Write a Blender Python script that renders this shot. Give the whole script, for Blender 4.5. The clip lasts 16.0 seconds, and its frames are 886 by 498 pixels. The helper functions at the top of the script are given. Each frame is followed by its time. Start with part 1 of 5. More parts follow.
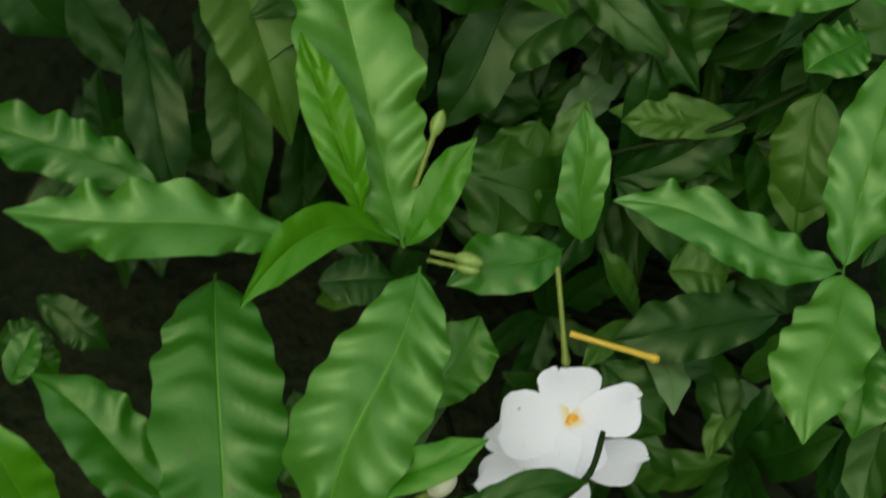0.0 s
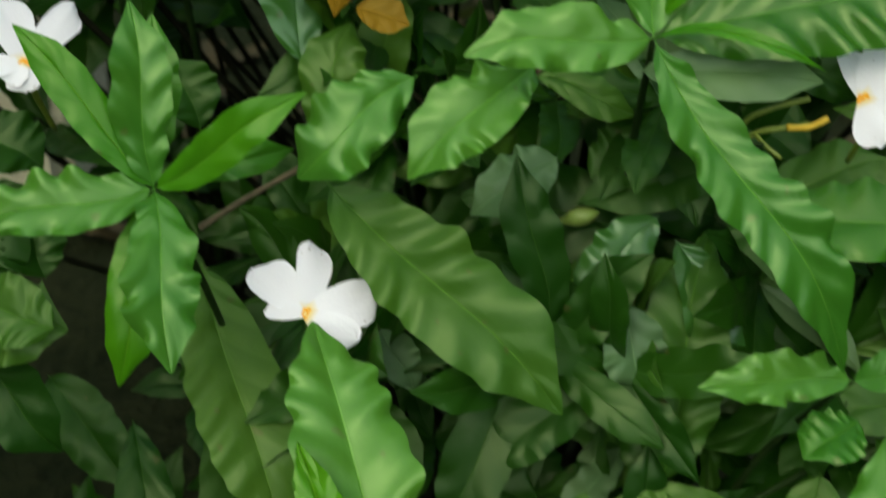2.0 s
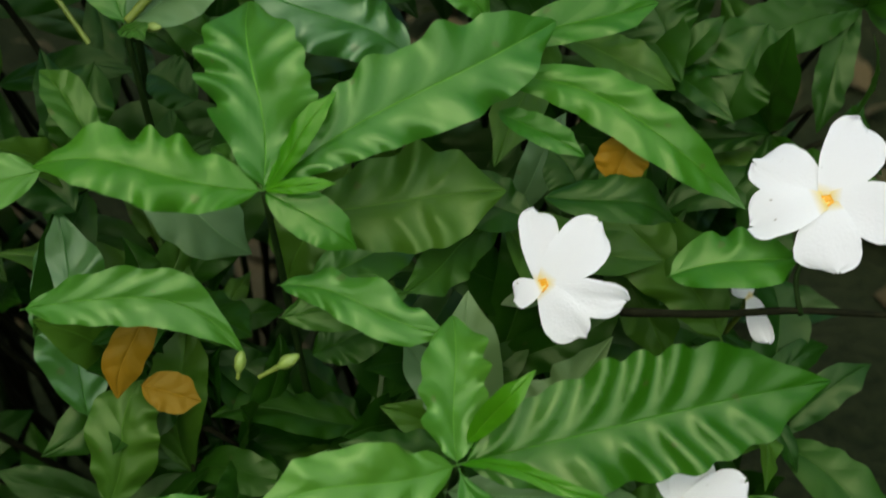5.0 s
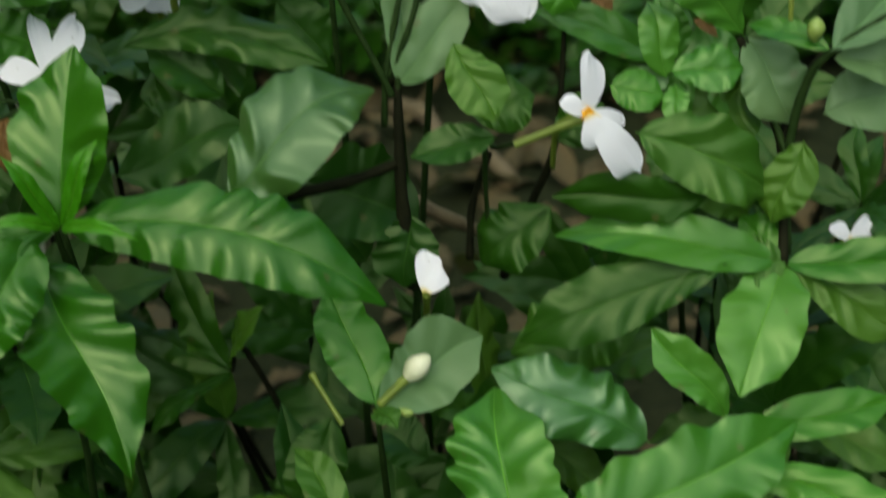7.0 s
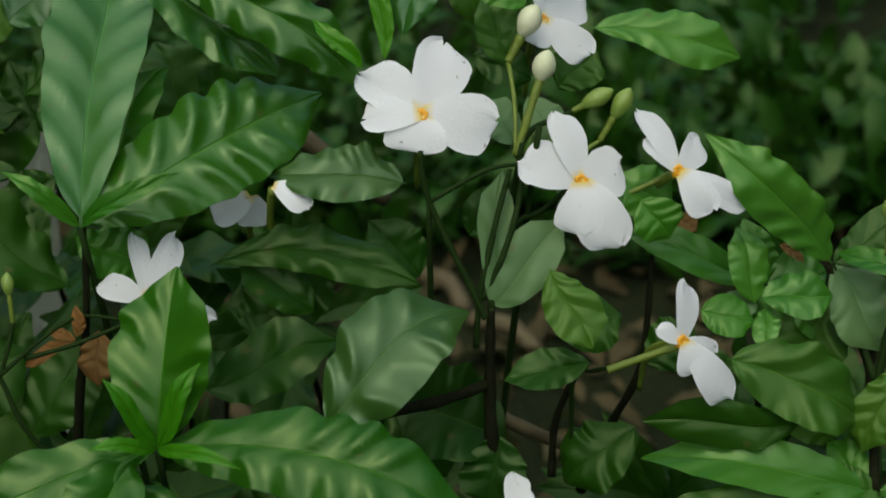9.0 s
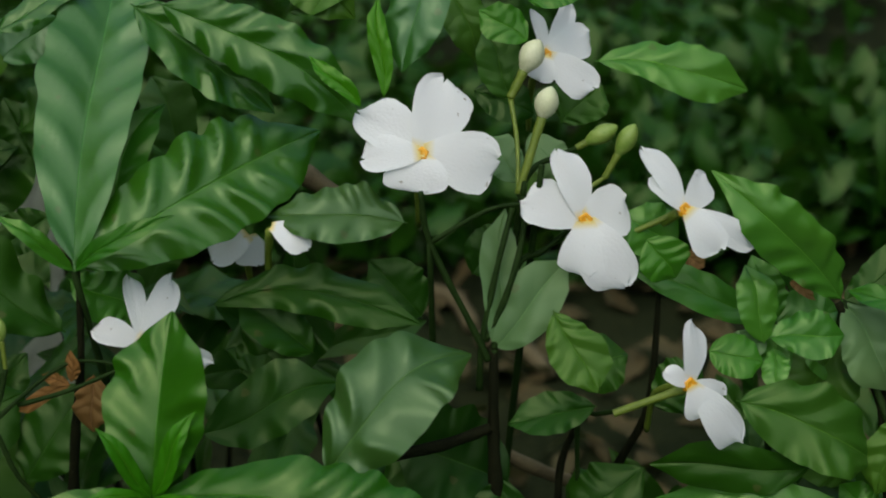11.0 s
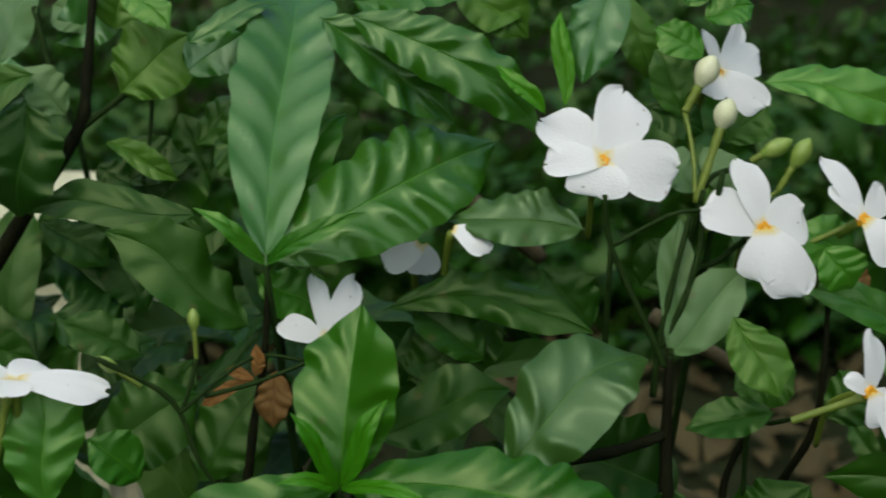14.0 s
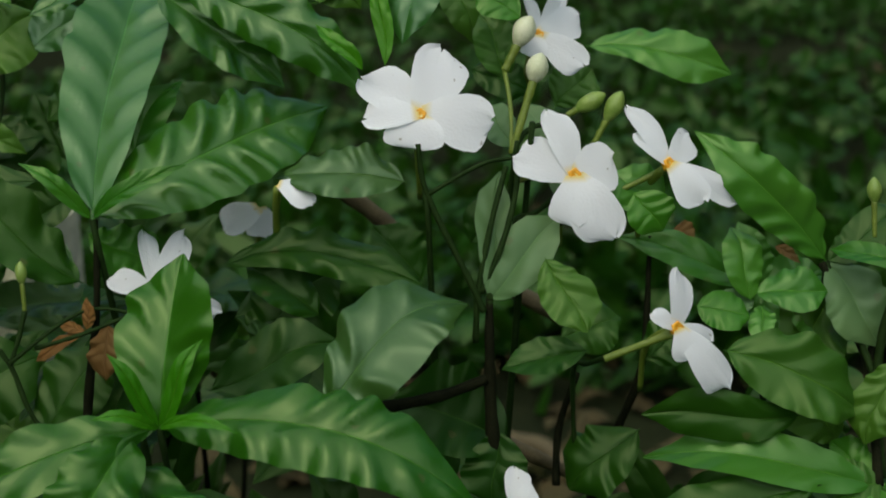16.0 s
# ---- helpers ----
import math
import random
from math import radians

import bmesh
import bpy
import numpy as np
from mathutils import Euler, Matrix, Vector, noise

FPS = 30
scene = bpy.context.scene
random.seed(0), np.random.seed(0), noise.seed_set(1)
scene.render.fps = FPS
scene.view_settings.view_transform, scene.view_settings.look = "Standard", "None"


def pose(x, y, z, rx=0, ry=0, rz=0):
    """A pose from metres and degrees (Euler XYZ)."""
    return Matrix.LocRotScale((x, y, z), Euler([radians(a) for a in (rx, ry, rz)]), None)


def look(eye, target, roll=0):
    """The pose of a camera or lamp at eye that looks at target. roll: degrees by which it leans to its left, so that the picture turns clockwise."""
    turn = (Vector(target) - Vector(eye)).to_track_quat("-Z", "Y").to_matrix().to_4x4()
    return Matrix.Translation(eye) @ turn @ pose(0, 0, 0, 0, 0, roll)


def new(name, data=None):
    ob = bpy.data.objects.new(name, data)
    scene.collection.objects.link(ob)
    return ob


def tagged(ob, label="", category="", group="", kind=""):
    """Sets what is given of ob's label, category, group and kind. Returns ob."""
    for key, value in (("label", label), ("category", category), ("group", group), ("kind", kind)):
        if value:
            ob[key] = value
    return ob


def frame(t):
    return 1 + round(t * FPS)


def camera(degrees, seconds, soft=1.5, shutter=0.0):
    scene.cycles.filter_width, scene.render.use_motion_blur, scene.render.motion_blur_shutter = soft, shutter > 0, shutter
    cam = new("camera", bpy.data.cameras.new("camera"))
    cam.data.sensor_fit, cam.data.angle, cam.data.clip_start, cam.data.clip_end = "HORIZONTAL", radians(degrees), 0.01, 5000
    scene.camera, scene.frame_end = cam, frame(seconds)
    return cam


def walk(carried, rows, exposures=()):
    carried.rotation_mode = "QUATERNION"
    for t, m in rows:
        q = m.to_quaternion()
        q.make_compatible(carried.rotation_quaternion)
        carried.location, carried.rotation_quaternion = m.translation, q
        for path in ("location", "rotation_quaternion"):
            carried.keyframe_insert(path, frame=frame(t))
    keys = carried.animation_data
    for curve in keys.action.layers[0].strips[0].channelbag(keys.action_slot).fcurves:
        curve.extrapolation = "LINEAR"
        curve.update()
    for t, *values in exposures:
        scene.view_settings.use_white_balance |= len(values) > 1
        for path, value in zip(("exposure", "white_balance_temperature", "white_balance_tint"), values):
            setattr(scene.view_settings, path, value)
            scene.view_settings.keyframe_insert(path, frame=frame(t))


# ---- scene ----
cam = camera(37.79, 16.0, soft=1.8, shutter=0.6)
cam.data.dof.use_dof, cam.data.dof.focus_distance, cam.data.dof.aperture_fstop = True, 0.452, 13.0
walk(cam, [
    (0.0, look((0.0694, -0.0246, 0.6006), (0.0507, 0.5771, -0.1979), 0.88)),
    (0.5, look((0.0714, -0.0164, 0.6013), (0.0667, 0.6283, -0.1632), 0.04)),
    (1.0, look((0.0749, -0.0123, 0.6033), (0.0778, 0.7086, -0.0898), -0.89)),
    (1.5, look((0.0749, -0.0185, 0.6058), (0.0717, 0.7400, -0.0459), -0.87)),
    (2.0, look((0.0650, -0.0160, 0.6088), (0.0532, 0.7842, 0.0091), -0.78)),
    (2.5, look((0.0539, -0.0019, 0.6164), (0.0480, 0.8145, 0.0390), -0.96)),
    (3.0, look((0.0552, 0.0208, 0.6306), (0.0762, 0.8469, 0.0675), -0.97)),
    (3.5, look((0.0669, 0.0478, 0.6502), (0.1426, 0.8748, 0.0932), 0.30)),
    (3.7, look((0.0712, 0.0568, 0.6575), (0.1648, 0.8778, 0.0943), 0.62)),
    (5.8, look((0.0945, 0.1216, 0.7402), (0.1914, 0.8827, 0.0988), 1.14)),
    (6.0, look((0.0910, 0.1261, 0.7464), (0.1501, 0.9078, 0.1255), -0.24)),
    (6.5, look((0.0713, 0.1283, 0.7616), (0.0789, 0.9575, 0.2026), -1.29)),
    (7.0, look((0.0510, 0.1302, 0.7717), (0.0599, 0.9955, 0.2706), -0.44)),
    (7.5, look((0.0331, 0.1345, 0.7790), (0.0747, 1.0290, 0.3338), 0.87)),
    (8.0, look((0.0195, 0.1378, 0.7859), (0.0602, 1.0537, 0.3865), 1.29)),
    (8.2, look((0.0170, 0.1388, 0.7880), (0.0506, 1.0552, 0.3890), 1.24)),
    (10.3, look((0.0233, 0.1512, 0.7969), (0.0209, 1.0755, 0.4155), 0.28)),
    (10.5, look((0.0233, 0.1536, 0.7971), (0.0283, 1.0790, 0.4182), 0.27)),
    (11.0, look((0.0219, 0.1541, 0.7996), (0.0230, 1.0751, 0.4101), 0.18)),
    (11.5, look((0.0166, 0.1540, 0.8013), (-0.0093, 1.0814, 0.4284), -0.16)),
    (12.0, look((0.0087, 0.1515, 0.8009), (-0.0322, 1.0811, 0.4345), -0.30)),
    (12.5, look((-0.0009, 0.1487, 0.7988), (-0.0516, 1.0783, 0.4338), -0.62)),
    (13.0, look((-0.0141, 0.1457, 0.7924), (-0.0777, 1.0784, 0.4375), -0.14)),
    (13.5, look((-0.0221, 0.1380, 0.7838), (-0.0941, 1.0758, 0.4442), -0.11)),
    (14.0, look((-0.0209, 0.1333, 0.7726), (-0.0618, 1.0801, 0.4532), 0.53)),
    (14.5, look((-0.0086, 0.1312, 0.7633), (-0.0294, 1.0842, 0.4611), 0.42)),
    (15.0, look((0.0097, 0.1243, 0.7563), (0.0049, 1.0803, 0.4629), -0.00)),
    (15.5, look((0.0243, 0.1192, 0.7481), (0.0147, 1.0782, 0.4648), -0.37)),
    (16.0, look((0.0344, 0.1089, 0.7419), (0.0105, 1.0693, 0.4644), -0.45)),
], [(0.0, 0.12, 6800, 3), (0.5, 0.34, 6800, 3), (1.0, 0.68, 6800, 3), (1.5, 0.62, 6800, 3), (2.5, 0.46, 6800, 3), (3.5, 0.72, 6800, 3), (6.0, 0.17, 6800, 3), (6.5, 0.36, 6800, 3), (7.0, 0.53, 6800, 3), (7.5, 0.58, 6800, 3), (8.0, 0.15, 6800, 3), (10.5, 0.02, 6700, 3), (12.5, 0.02, 6700, 3), (13.5, 0.20, 6700, 3), (14.5, 0.17, 6700, 3), (16.0, 0.04, 6700, 3)])

# ---- light: open shade under a bright sky ----
world = bpy.data.worlds.new("sky")
scene.world = world
world.use_nodes = True
wn = world.node_tree
sky = wn.nodes.new("ShaderNodeTexSky")
sky.sky_type, sky.sun_disc = "NISHITA", False
sky.sun_elevation, sky.sun_rotation = radians(57), radians(205)
sky.air_density, sky.dust_density = 1.0, 3.0
wn.links.new(sky.outputs[0], wn.nodes["Background"].inputs[0])
wn.nodes["Background"].inputs[1].default_value = 0.15
sun = new("sun", bpy.data.lights.new("sun", "SUN"))
sun.data.energy, sun.data.angle, sun.data.color = 1.5, radians(120), (1.0, 0.98, 0.93)
sun.matrix_world = look((-0.8, -1.3, 3.0), (0, 0.4, 0))

# ---- materials ----


def shader(name):
    m = bpy.data.materials.new(name)
    m.use_nodes = True
    nt = m.node_tree
    return m, nt, nt.nodes["Principled BSDF"]


def node(nt, kind, links=(), uv_map=""):
    n = nt.nodes.new(kind)
    if uv_map:
        n.uv_map = uv_map
    for slot, source in links:
        if isinstance(source, bpy.types.NodeSocket):
            nt.links.new(source, n.inputs[slot])
        else:
            n.inputs[slot].default_value = source
    return n


def maths(nt, op, a, b=0.0, clamp=False):
    n = node(nt, "ShaderNodeMath", [(0, a), (1, b)])
    n.operation, n.use_clamp = op, clamp
    return n.outputs[0]


def mixed(nt, fac, a, b, blend="MIX"):
    n = node(nt, "ShaderNodeMix")
    n.data_type, n.blend_type = "RGBA", blend
    for slot, source in ((0, fac), (6, a), (7, b)):
        if isinstance(source, bpy.types.NodeSocket):
            nt.links.new(source, n.inputs[slot])
        else:
            n.inputs[slot].default_value = (*source, 1.0) if isinstance(source, tuple) else source
    return n.outputs[2]


def leaf_material(name, deep, light, rib, gloss, through_light, vein=0.35, relief=0.45, waxy=0.46, sheen=(0.76, 1.0, 0.52)):
    """A leaf blade: tone that varies leaf by leaf, a pale midrib, darker sunken side veins, a waxy gloss."""
    m, nt, b = shader(name)
    uv = node(nt, "ShaderNodeUVMap", uv_map="UVMap").outputs[0]
    xyz = node(nt, "ShaderNodeSeparateXYZ", [(0, uv)])
    u, v = xyz.outputs[0], xyz.outputs[1]
    phase = node(nt, "ShaderNodeSeparateXYZ", [(0, node(nt, "ShaderNodeUVMap", uv_map="VeinMap").outputs[0])]).outputs[0]
    side = maths(nt, "ABSOLUTE", maths(nt, "SUBTRACT", maths(nt, "MULTIPLY", v, 2.0), 1.0))
    rand = node(nt, "ShaderNodeObjectInfo").outputs["Random"]
    coord = node(nt, "ShaderNodeTexCoord").outputs["Object"]
    blot = node(nt, "ShaderNodeTexNoise", [("Vector", coord), ("Scale", 55.0), ("Detail", 3.0)]).outputs[0]
    grain = node(nt, "ShaderNodeTexNoise", [("Vector", coord), ("Scale", 900.0), ("Detail", 2.0)]).outputs[0]
    tone = maths(nt, "ADD", maths(nt, "MULTIPLY", rand, 0.65), maths(nt, "MULTIPLY", blot, 0.5), True)
    base = mixed(nt, tone, deep, light)
    patch = node(nt, "ShaderNodeTexNoise", [("Vector", coord), ("Scale", 24.0), ("Detail", 2.0)]).outputs[0]
    olive = node(nt, "ShaderNodeMapRange", [(0, maths(nt, "ADD", patch, maths(nt, "MULTIPLY", rand, 0.35))), (1, 0.50), (2, 0.95), (4, 0.5)]).outputs[0]
    base = mixed(nt, olive, base, tuple(q * w for q, w in zip(light, (1.5, 1.1, 0.8))))
    wave = maths(nt, "ABSOLUTE", maths(nt, "SINE", maths(nt, "MULTIPLY", phase, math.pi)))
    line = maths(nt, "SUBTRACT", 1.0, maths(nt, "MULTIPLY", wave, 4.0), True)
    base = mixed(nt, maths(nt, "MULTIPLY", line, vein), base, rib)
    mid = maths(nt, "SUBTRACT", 1.0, maths(nt, "MULTIPLY", side, 30.0), True)
    base = mixed(nt, maths(nt, "MULTIPLY", mid, 0.75), base, tuple(1.5 * q for q in rib))
    spots = maths(nt, "GREATER_THAN", node(nt, "ShaderNodeTexNoise", [("Vector", coord), ("Scale", 130.0), ("Detail", 1.0)]).outputs[0], 0.76)
    base = mixed(nt, maths(nt, "MULTIPLY", spots, 0.35), base, (0.10, 0.075, 0.03))
    nt.links.new(base, b.inputs["Base Color"])
    rough = maths(nt, "ADD", gloss, maths(nt, "MULTIPLY", blot, 0.16))
    nt.links.new(rough, b.inputs["Roughness"])
    b.inputs["Specular IOR Level"].default_value = waxy
    b.inputs["Specular Tint"].default_value = (*sheen, 1.0)
    pillow = maths(nt, "MULTIPLY", maths(nt, "POWER", wave, 1.3), maths(nt, "MULTIPLY", maths(nt, "ADD", patch, blot), maths(nt, "MINIMUM", maths(nt, "MULTIPLY", side, 7.0), 1.0)))
    lumps = node(nt, "ShaderNodeTexNoise", [("Vector", coord), ("Scale", 150.0), ("Detail", 2.0)]).outputs[0]
    height = maths(nt, "ADD", maths(nt, "MULTIPLY", grain, 0.04), maths(nt, "ADD", maths(nt, "MULTIPLY", pillow, relief), maths(nt, "SUBTRACT", maths(nt, "MULTIPLY", lumps, 0.34), maths(nt, "MULTIPLY", mid, 0.35))))
    bump = node(nt, "ShaderNodeBump", [("Height", height), ("Strength", 0.6), ("Distance", 0.0014)])
    nt.links.new(bump.outputs[0], b.inputs["Normal"])
    glow = node(nt, "ShaderNodeBsdfTranslucent")
    nt.links.new(mixed(nt, 0.6, base, (0.12, 0.26, 0.02)), glow.inputs[0])
    mix = node(nt, "ShaderNodeMixShader", [(0, through_light), (1, b.outputs[0]), (2, glow.outputs[0])])
    nt.links.new(mix.outputs[0], nt.nodes["Material Output"].inputs[0])
    return m


LEAF = {
    "n": leaf_material("green_leaf", (0.016, 0.106, 0.004), (0.042, 0.192, 0.011), (0.07, 0.21, 0.015), 0.27, 0.22, 0.12, 0.25, 0.75),
    "p": leaf_material("pale_green_leaf", (0.026, 0.136, 0.008), (0.064, 0.224, 0.022), (0.09, 0.25, 0.025), 0.26, 0.22, 0.08, 0.20, 0.90, (0.70, 1.0, 0.52)),
    "u": leaf_material("waxy_bluish_leaf", (0.018, 0.092, 0.010), (0.036, 0.145, 0.020), (0.05, 0.17, 0.03), 0.25, 0.20, 0.03, 0.15, 1.00, (0.74, 1.0, 0.74)),
    "q": leaf_material("fresh_glossy_leaf", (0.009, 0.078, 0.002), (0.021, 0.122, 0.003), (0.05, 0.17, 0.015), 0.25, 0.26, 0.06, 0.2, 0.95),
    "s": leaf_material("glossy_leaf", (0.009, 0.068, 0.002), (0.024, 0.120, 0.004), (0.05, 0.16, 0.015), 0.23, 0.22, 0.06, 0.15, 1.00, (0.72, 1.0, 0.60)),
    "m": leaf_material("waxy_dull_leaf", (0.020, 0.070, 0.009), (0.034, 0.100, 0.015), (0.05, 0.12, 0.02), 0.29, 0.18, 0.04, 0.15, 0.95, (0.72, 1.0, 0.68)),
    "g": leaf_material("dull_leaf", (0.021, 0.086, 0.006), (0.046, 0.136, 0.012), (0.06, 0.15, 0.015), 0.33, 0.18, 0.10, 0.45, 0.55),
    "e": leaf_material("sage_leaf", (0.064, 0.150, 0.046), (0.105, 0.212, 0.076), (0.11, 0.22, 0.075), 0.45, 0.22, 0.04, 0.20, 0.6, (0.84, 1.0, 0.84)),
    # dark leaf green; the shade inside the bushes is put into this colour
    "d": leaf_material("shade_darkened_leaf", (0.005, 0.034, 0.002), (0.013, 0.064, 0.003), (0.028, 0.075, 0.01), 0.32, 0.12, 0.08, 0.30, 0.45),
    "y": leaf_material("young_leaf", (0.027, 0.172, 0.003), (0.054, 0.238, 0.005), (0.11, 0.27, 0.015), 0.28, 0.28, 0.08, 0.22, 0.60),
    "z": leaf_material("young_puckered_leaf", (0.027, 0.172, 0.003), (0.058, 0.245, 0.005), (0.11, 0.27, 0.015), 0.27, 0.28, 0.10, 0.9, 0.70),
    "o": leaf_material("yellowed_leaf", (0.23, 0.125, 0.004), (0.34, 0.195, 0.008), (0.30, 0.18, 0.015), 0.5, 0.3, 0.2),
    "k": leaf_material("orange_brown_leaf", (0.11, 0.052, 0.018), (0.23, 0.115, 0.035), (0.18, 0.10, 0.05), 0.6, 0.2, 0.3),
    "b": leaf_material("dry_leaf", (0.025, 0.022, 0.011), (0.074, 0.056, 0.028), (0.06, 0.046, 0.024), 0.7, 0.1, 0.4),
}


def plain_material(name, dark, light, rough, scale, bump=0.3, spread=0.5):
    """Two tones of one colour, mottled at two sizes, with a fine relief."""
    m, nt, b = shader(name)
    coord = node(nt, "ShaderNodeTexCoord").outputs["Object"]
    coarse = node(nt, "ShaderNodeTexNoise", [("Vector", coord), ("Scale", scale), ("Detail", 5.0)]).outputs[0]
    fine = node(nt, "ShaderNodeTexNoise", [("Vector", coord), ("Scale", scale * 9), ("Detail", 4.0)]).outputs[0]
    tone = maths(nt, "ADD", maths(nt, "MULTIPLY", coarse, 1 - spread), maths(nt, "MULTIPLY", fine, spread))
    ramp = node(nt, "ShaderNodeMapRange", [(0, tone), (1, 0.32), (2, 0.68)])
    nt.links.new(mixed(nt, ramp.outputs[0], dark, light), b.inputs["Base Color"])
    b.inputs["Roughness"].default_value = rough
    relief = node(nt, "ShaderNodeBump", [("Height", tone), ("Strength", bump), ("Distance", 0.3 / scale)])
    nt.links.new(relief.outputs[0], b.inputs["Normal"])
    return m


STEM = plain_material("green_stem", (0.008, 0.022, 0.004), (0.022, 0.046, 0.010), 0.6, 260)
BARK = plain_material("brown_bark", (0.005, 0.007, 0.003), (0.018, 0.020, 0.008), 0.85, 160, 0.6)
PEDUNCLE = plain_material("yellow_green_stalk", (0.095, 0.15, 0.012), (0.18, 0.245, 0.028), 0.5, 200)
BUD_GREEN = plain_material("green_bud", (0.14, 0.25, 0.03), (0.26, 0.36, 0.08), 0.4, 200)
BUD_WHITE = plain_material("cream_bud", (0.52, 0.58, 0.32), (0.72, 0.74, 0.52), 0.45, 160)
TUBE = plain_material("yellow_tube", (0.42, 0.30, 0.02), (0.60, 0.42, 0.03), 0.5, 200)
EYE = plain_material("orange_throat", (0.68, 0.29, 0.006), (0.80, 0.42, 0.015), 0.5, 500)
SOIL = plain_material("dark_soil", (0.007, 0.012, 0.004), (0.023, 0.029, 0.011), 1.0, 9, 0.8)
for m in (BARK, STEM):
    m.node_tree.nodes["Principled BSDF"].inputs["Specular IOR Level"].default_value = 0.06
SOIL.node_tree.nodes["Principled BSDF"].inputs["Specular IOR Level"].default_value = 0.08
PALE = plain_material("pale_plaster", (0.46, 0.47, 0.30), (0.60, 0.60, 0.41), 0.9, 9, 0.3)
STICK = plain_material("dry_stick", (0.062, 0.050, 0.022), (0.135, 0.110, 0.052), 0.85, 120)


def petal_material():
    m, nt, b = shader("white_petal")
    uv = node(nt, "ShaderNodeUVMap").outputs[0]
    xyz = node(nt, "ShaderNodeSeparateXYZ", [(0, uv)])
    coord = node(nt, "ShaderNodeTexCoord").outputs["Object"]
    soft = node(nt, "ShaderNodeTexNoise", [("Vector", coord), ("Scale", 120.0), ("Detail", 3.0)]).outputs[0]
    base = mixed(nt, soft, (0.87, 0.905, 0.915), (0.92, 0.945, 0.945))
    near = maths(nt, "SUBTRACT", 1.0, maths(nt, "MULTIPLY", xyz.outputs[0], 6.5), True)
    base = mixed(nt, near, base, (0.80, 0.62, 0.10))
    fleck = node(nt, "ShaderNodeTexNoise", [("Vector", node(nt, "ShaderNodeNewGeometry").outputs["Position"]), ("Scale", 420.0), ("Detail", 1.0)]).outputs[0]
    rim = node(nt, "ShaderNodeMapRange", [(0, xyz.outputs[0]), (1, 0.45), (2, 1.0), (3, 0.80), (4, 0.735)]).outputs[0]
    base = mixed(nt, maths(nt, "MULTIPLY", maths(nt, "GREATER_THAN", fleck, rim), 0.75), base, (0.22, 0.19, 0.12))
    nt.links.new(base, b.inputs["Base Color"])
    b.inputs["Roughness"].default_value = 0.6
    b.inputs["Specular IOR Level"].default_value = 0.25
    streak = node(nt, "ShaderNodeTexNoise", [("Vector", uv), ("Scale", 18.0), ("Detail", 2.0)]).outputs[0]
    bump = node(nt, "ShaderNodeBump", [("Height", streak), ("Strength", 0.25), ("Distance", 0.001)])
    nt.links.new(bump.outputs[0], b.inputs["Normal"])
    glow = node(nt, "ShaderNodeBsdfTranslucent", [(0, (0.84, 0.88, 0.84, 1))])
    mix = node(nt, "ShaderNodeMixShader", [(0, 0.32), (1, b.outputs[0]), (2, glow.outputs[0])])
    nt.links.new(mix.outputs[0], nt.nodes["Material Output"].inputs[0])
    return m


PETAL = petal_material()

# ---- builders ----
rng = np.random.default_rng(7)


def mesh_of(name, verts, faces, material, uvs=None, smooth=True):
    me = bpy.data.meshes.new(name)
    me.from_pydata([tuple(p) for p in verts], [], faces)
    me.materials.append(material)
    if smooth:
        me.polygons.foreach_set("use_smooth", [True] * len(me.polygons))
    if uvs is not None:
        index = np.empty(len(me.loops), dtype=np.int32)
        me.loops.foreach_get("vertex_index", index)
        flat = np.asarray(uvs, dtype=np.float32)
        for first, title in ((0, "UVMap"), (2, "VeinMap"))[:flat.shape[1] // 2]:
            layer = me.uv_layers.new(name=title)
            layer.data.foreach_set("uv", flat[index, first:first + 2].ravel())
    me.update()
    return me


def part(name, me, parent, place=None, label=""):
    """A mesh as one part of a thing; place is its pose in the world."""
    ob = new(name, me)
    ob.parent = parent
    root = Matrix.Identity(4)
    up = parent
    while up is not None:
        root = up.matrix_basis @ root if up.parent is None else up.matrix_parent_inverse @ up.matrix_basis @ root
        up = up.parent
    ob.matrix_parent_inverse = root.inverted()
    if place is not None:
        ob.matrix_basis = place
    return tagged(ob, label)


def grid_faces(rows, cols):
    return [(i * cols + j, i * cols + j + 1, (i + 1) * cols + j + 1, (i + 1) * cols + j) for i in range(rows - 1) for j in range(cols - 1)]


def seed_of(p):
    """A number that belongs to a place, so that each thing keeps its shape whatever else is added."""
    return int(abs(p[0] * 91931 + p[1] * 57173 + p[2] * 73571) * 10) + 17


def wander(r, n, u, low=3, high=9):
    """A smooth random line over u, about -1 to 1."""
    out = 0 * u
    for _ in range(n):
        out = out + r.uniform(0.4, 1.0) * np.sin(r.uniform(low, high) * u + r.uniform(0, 6.28))
    return out / (0.75 * n ** 0.5 * 1.2)


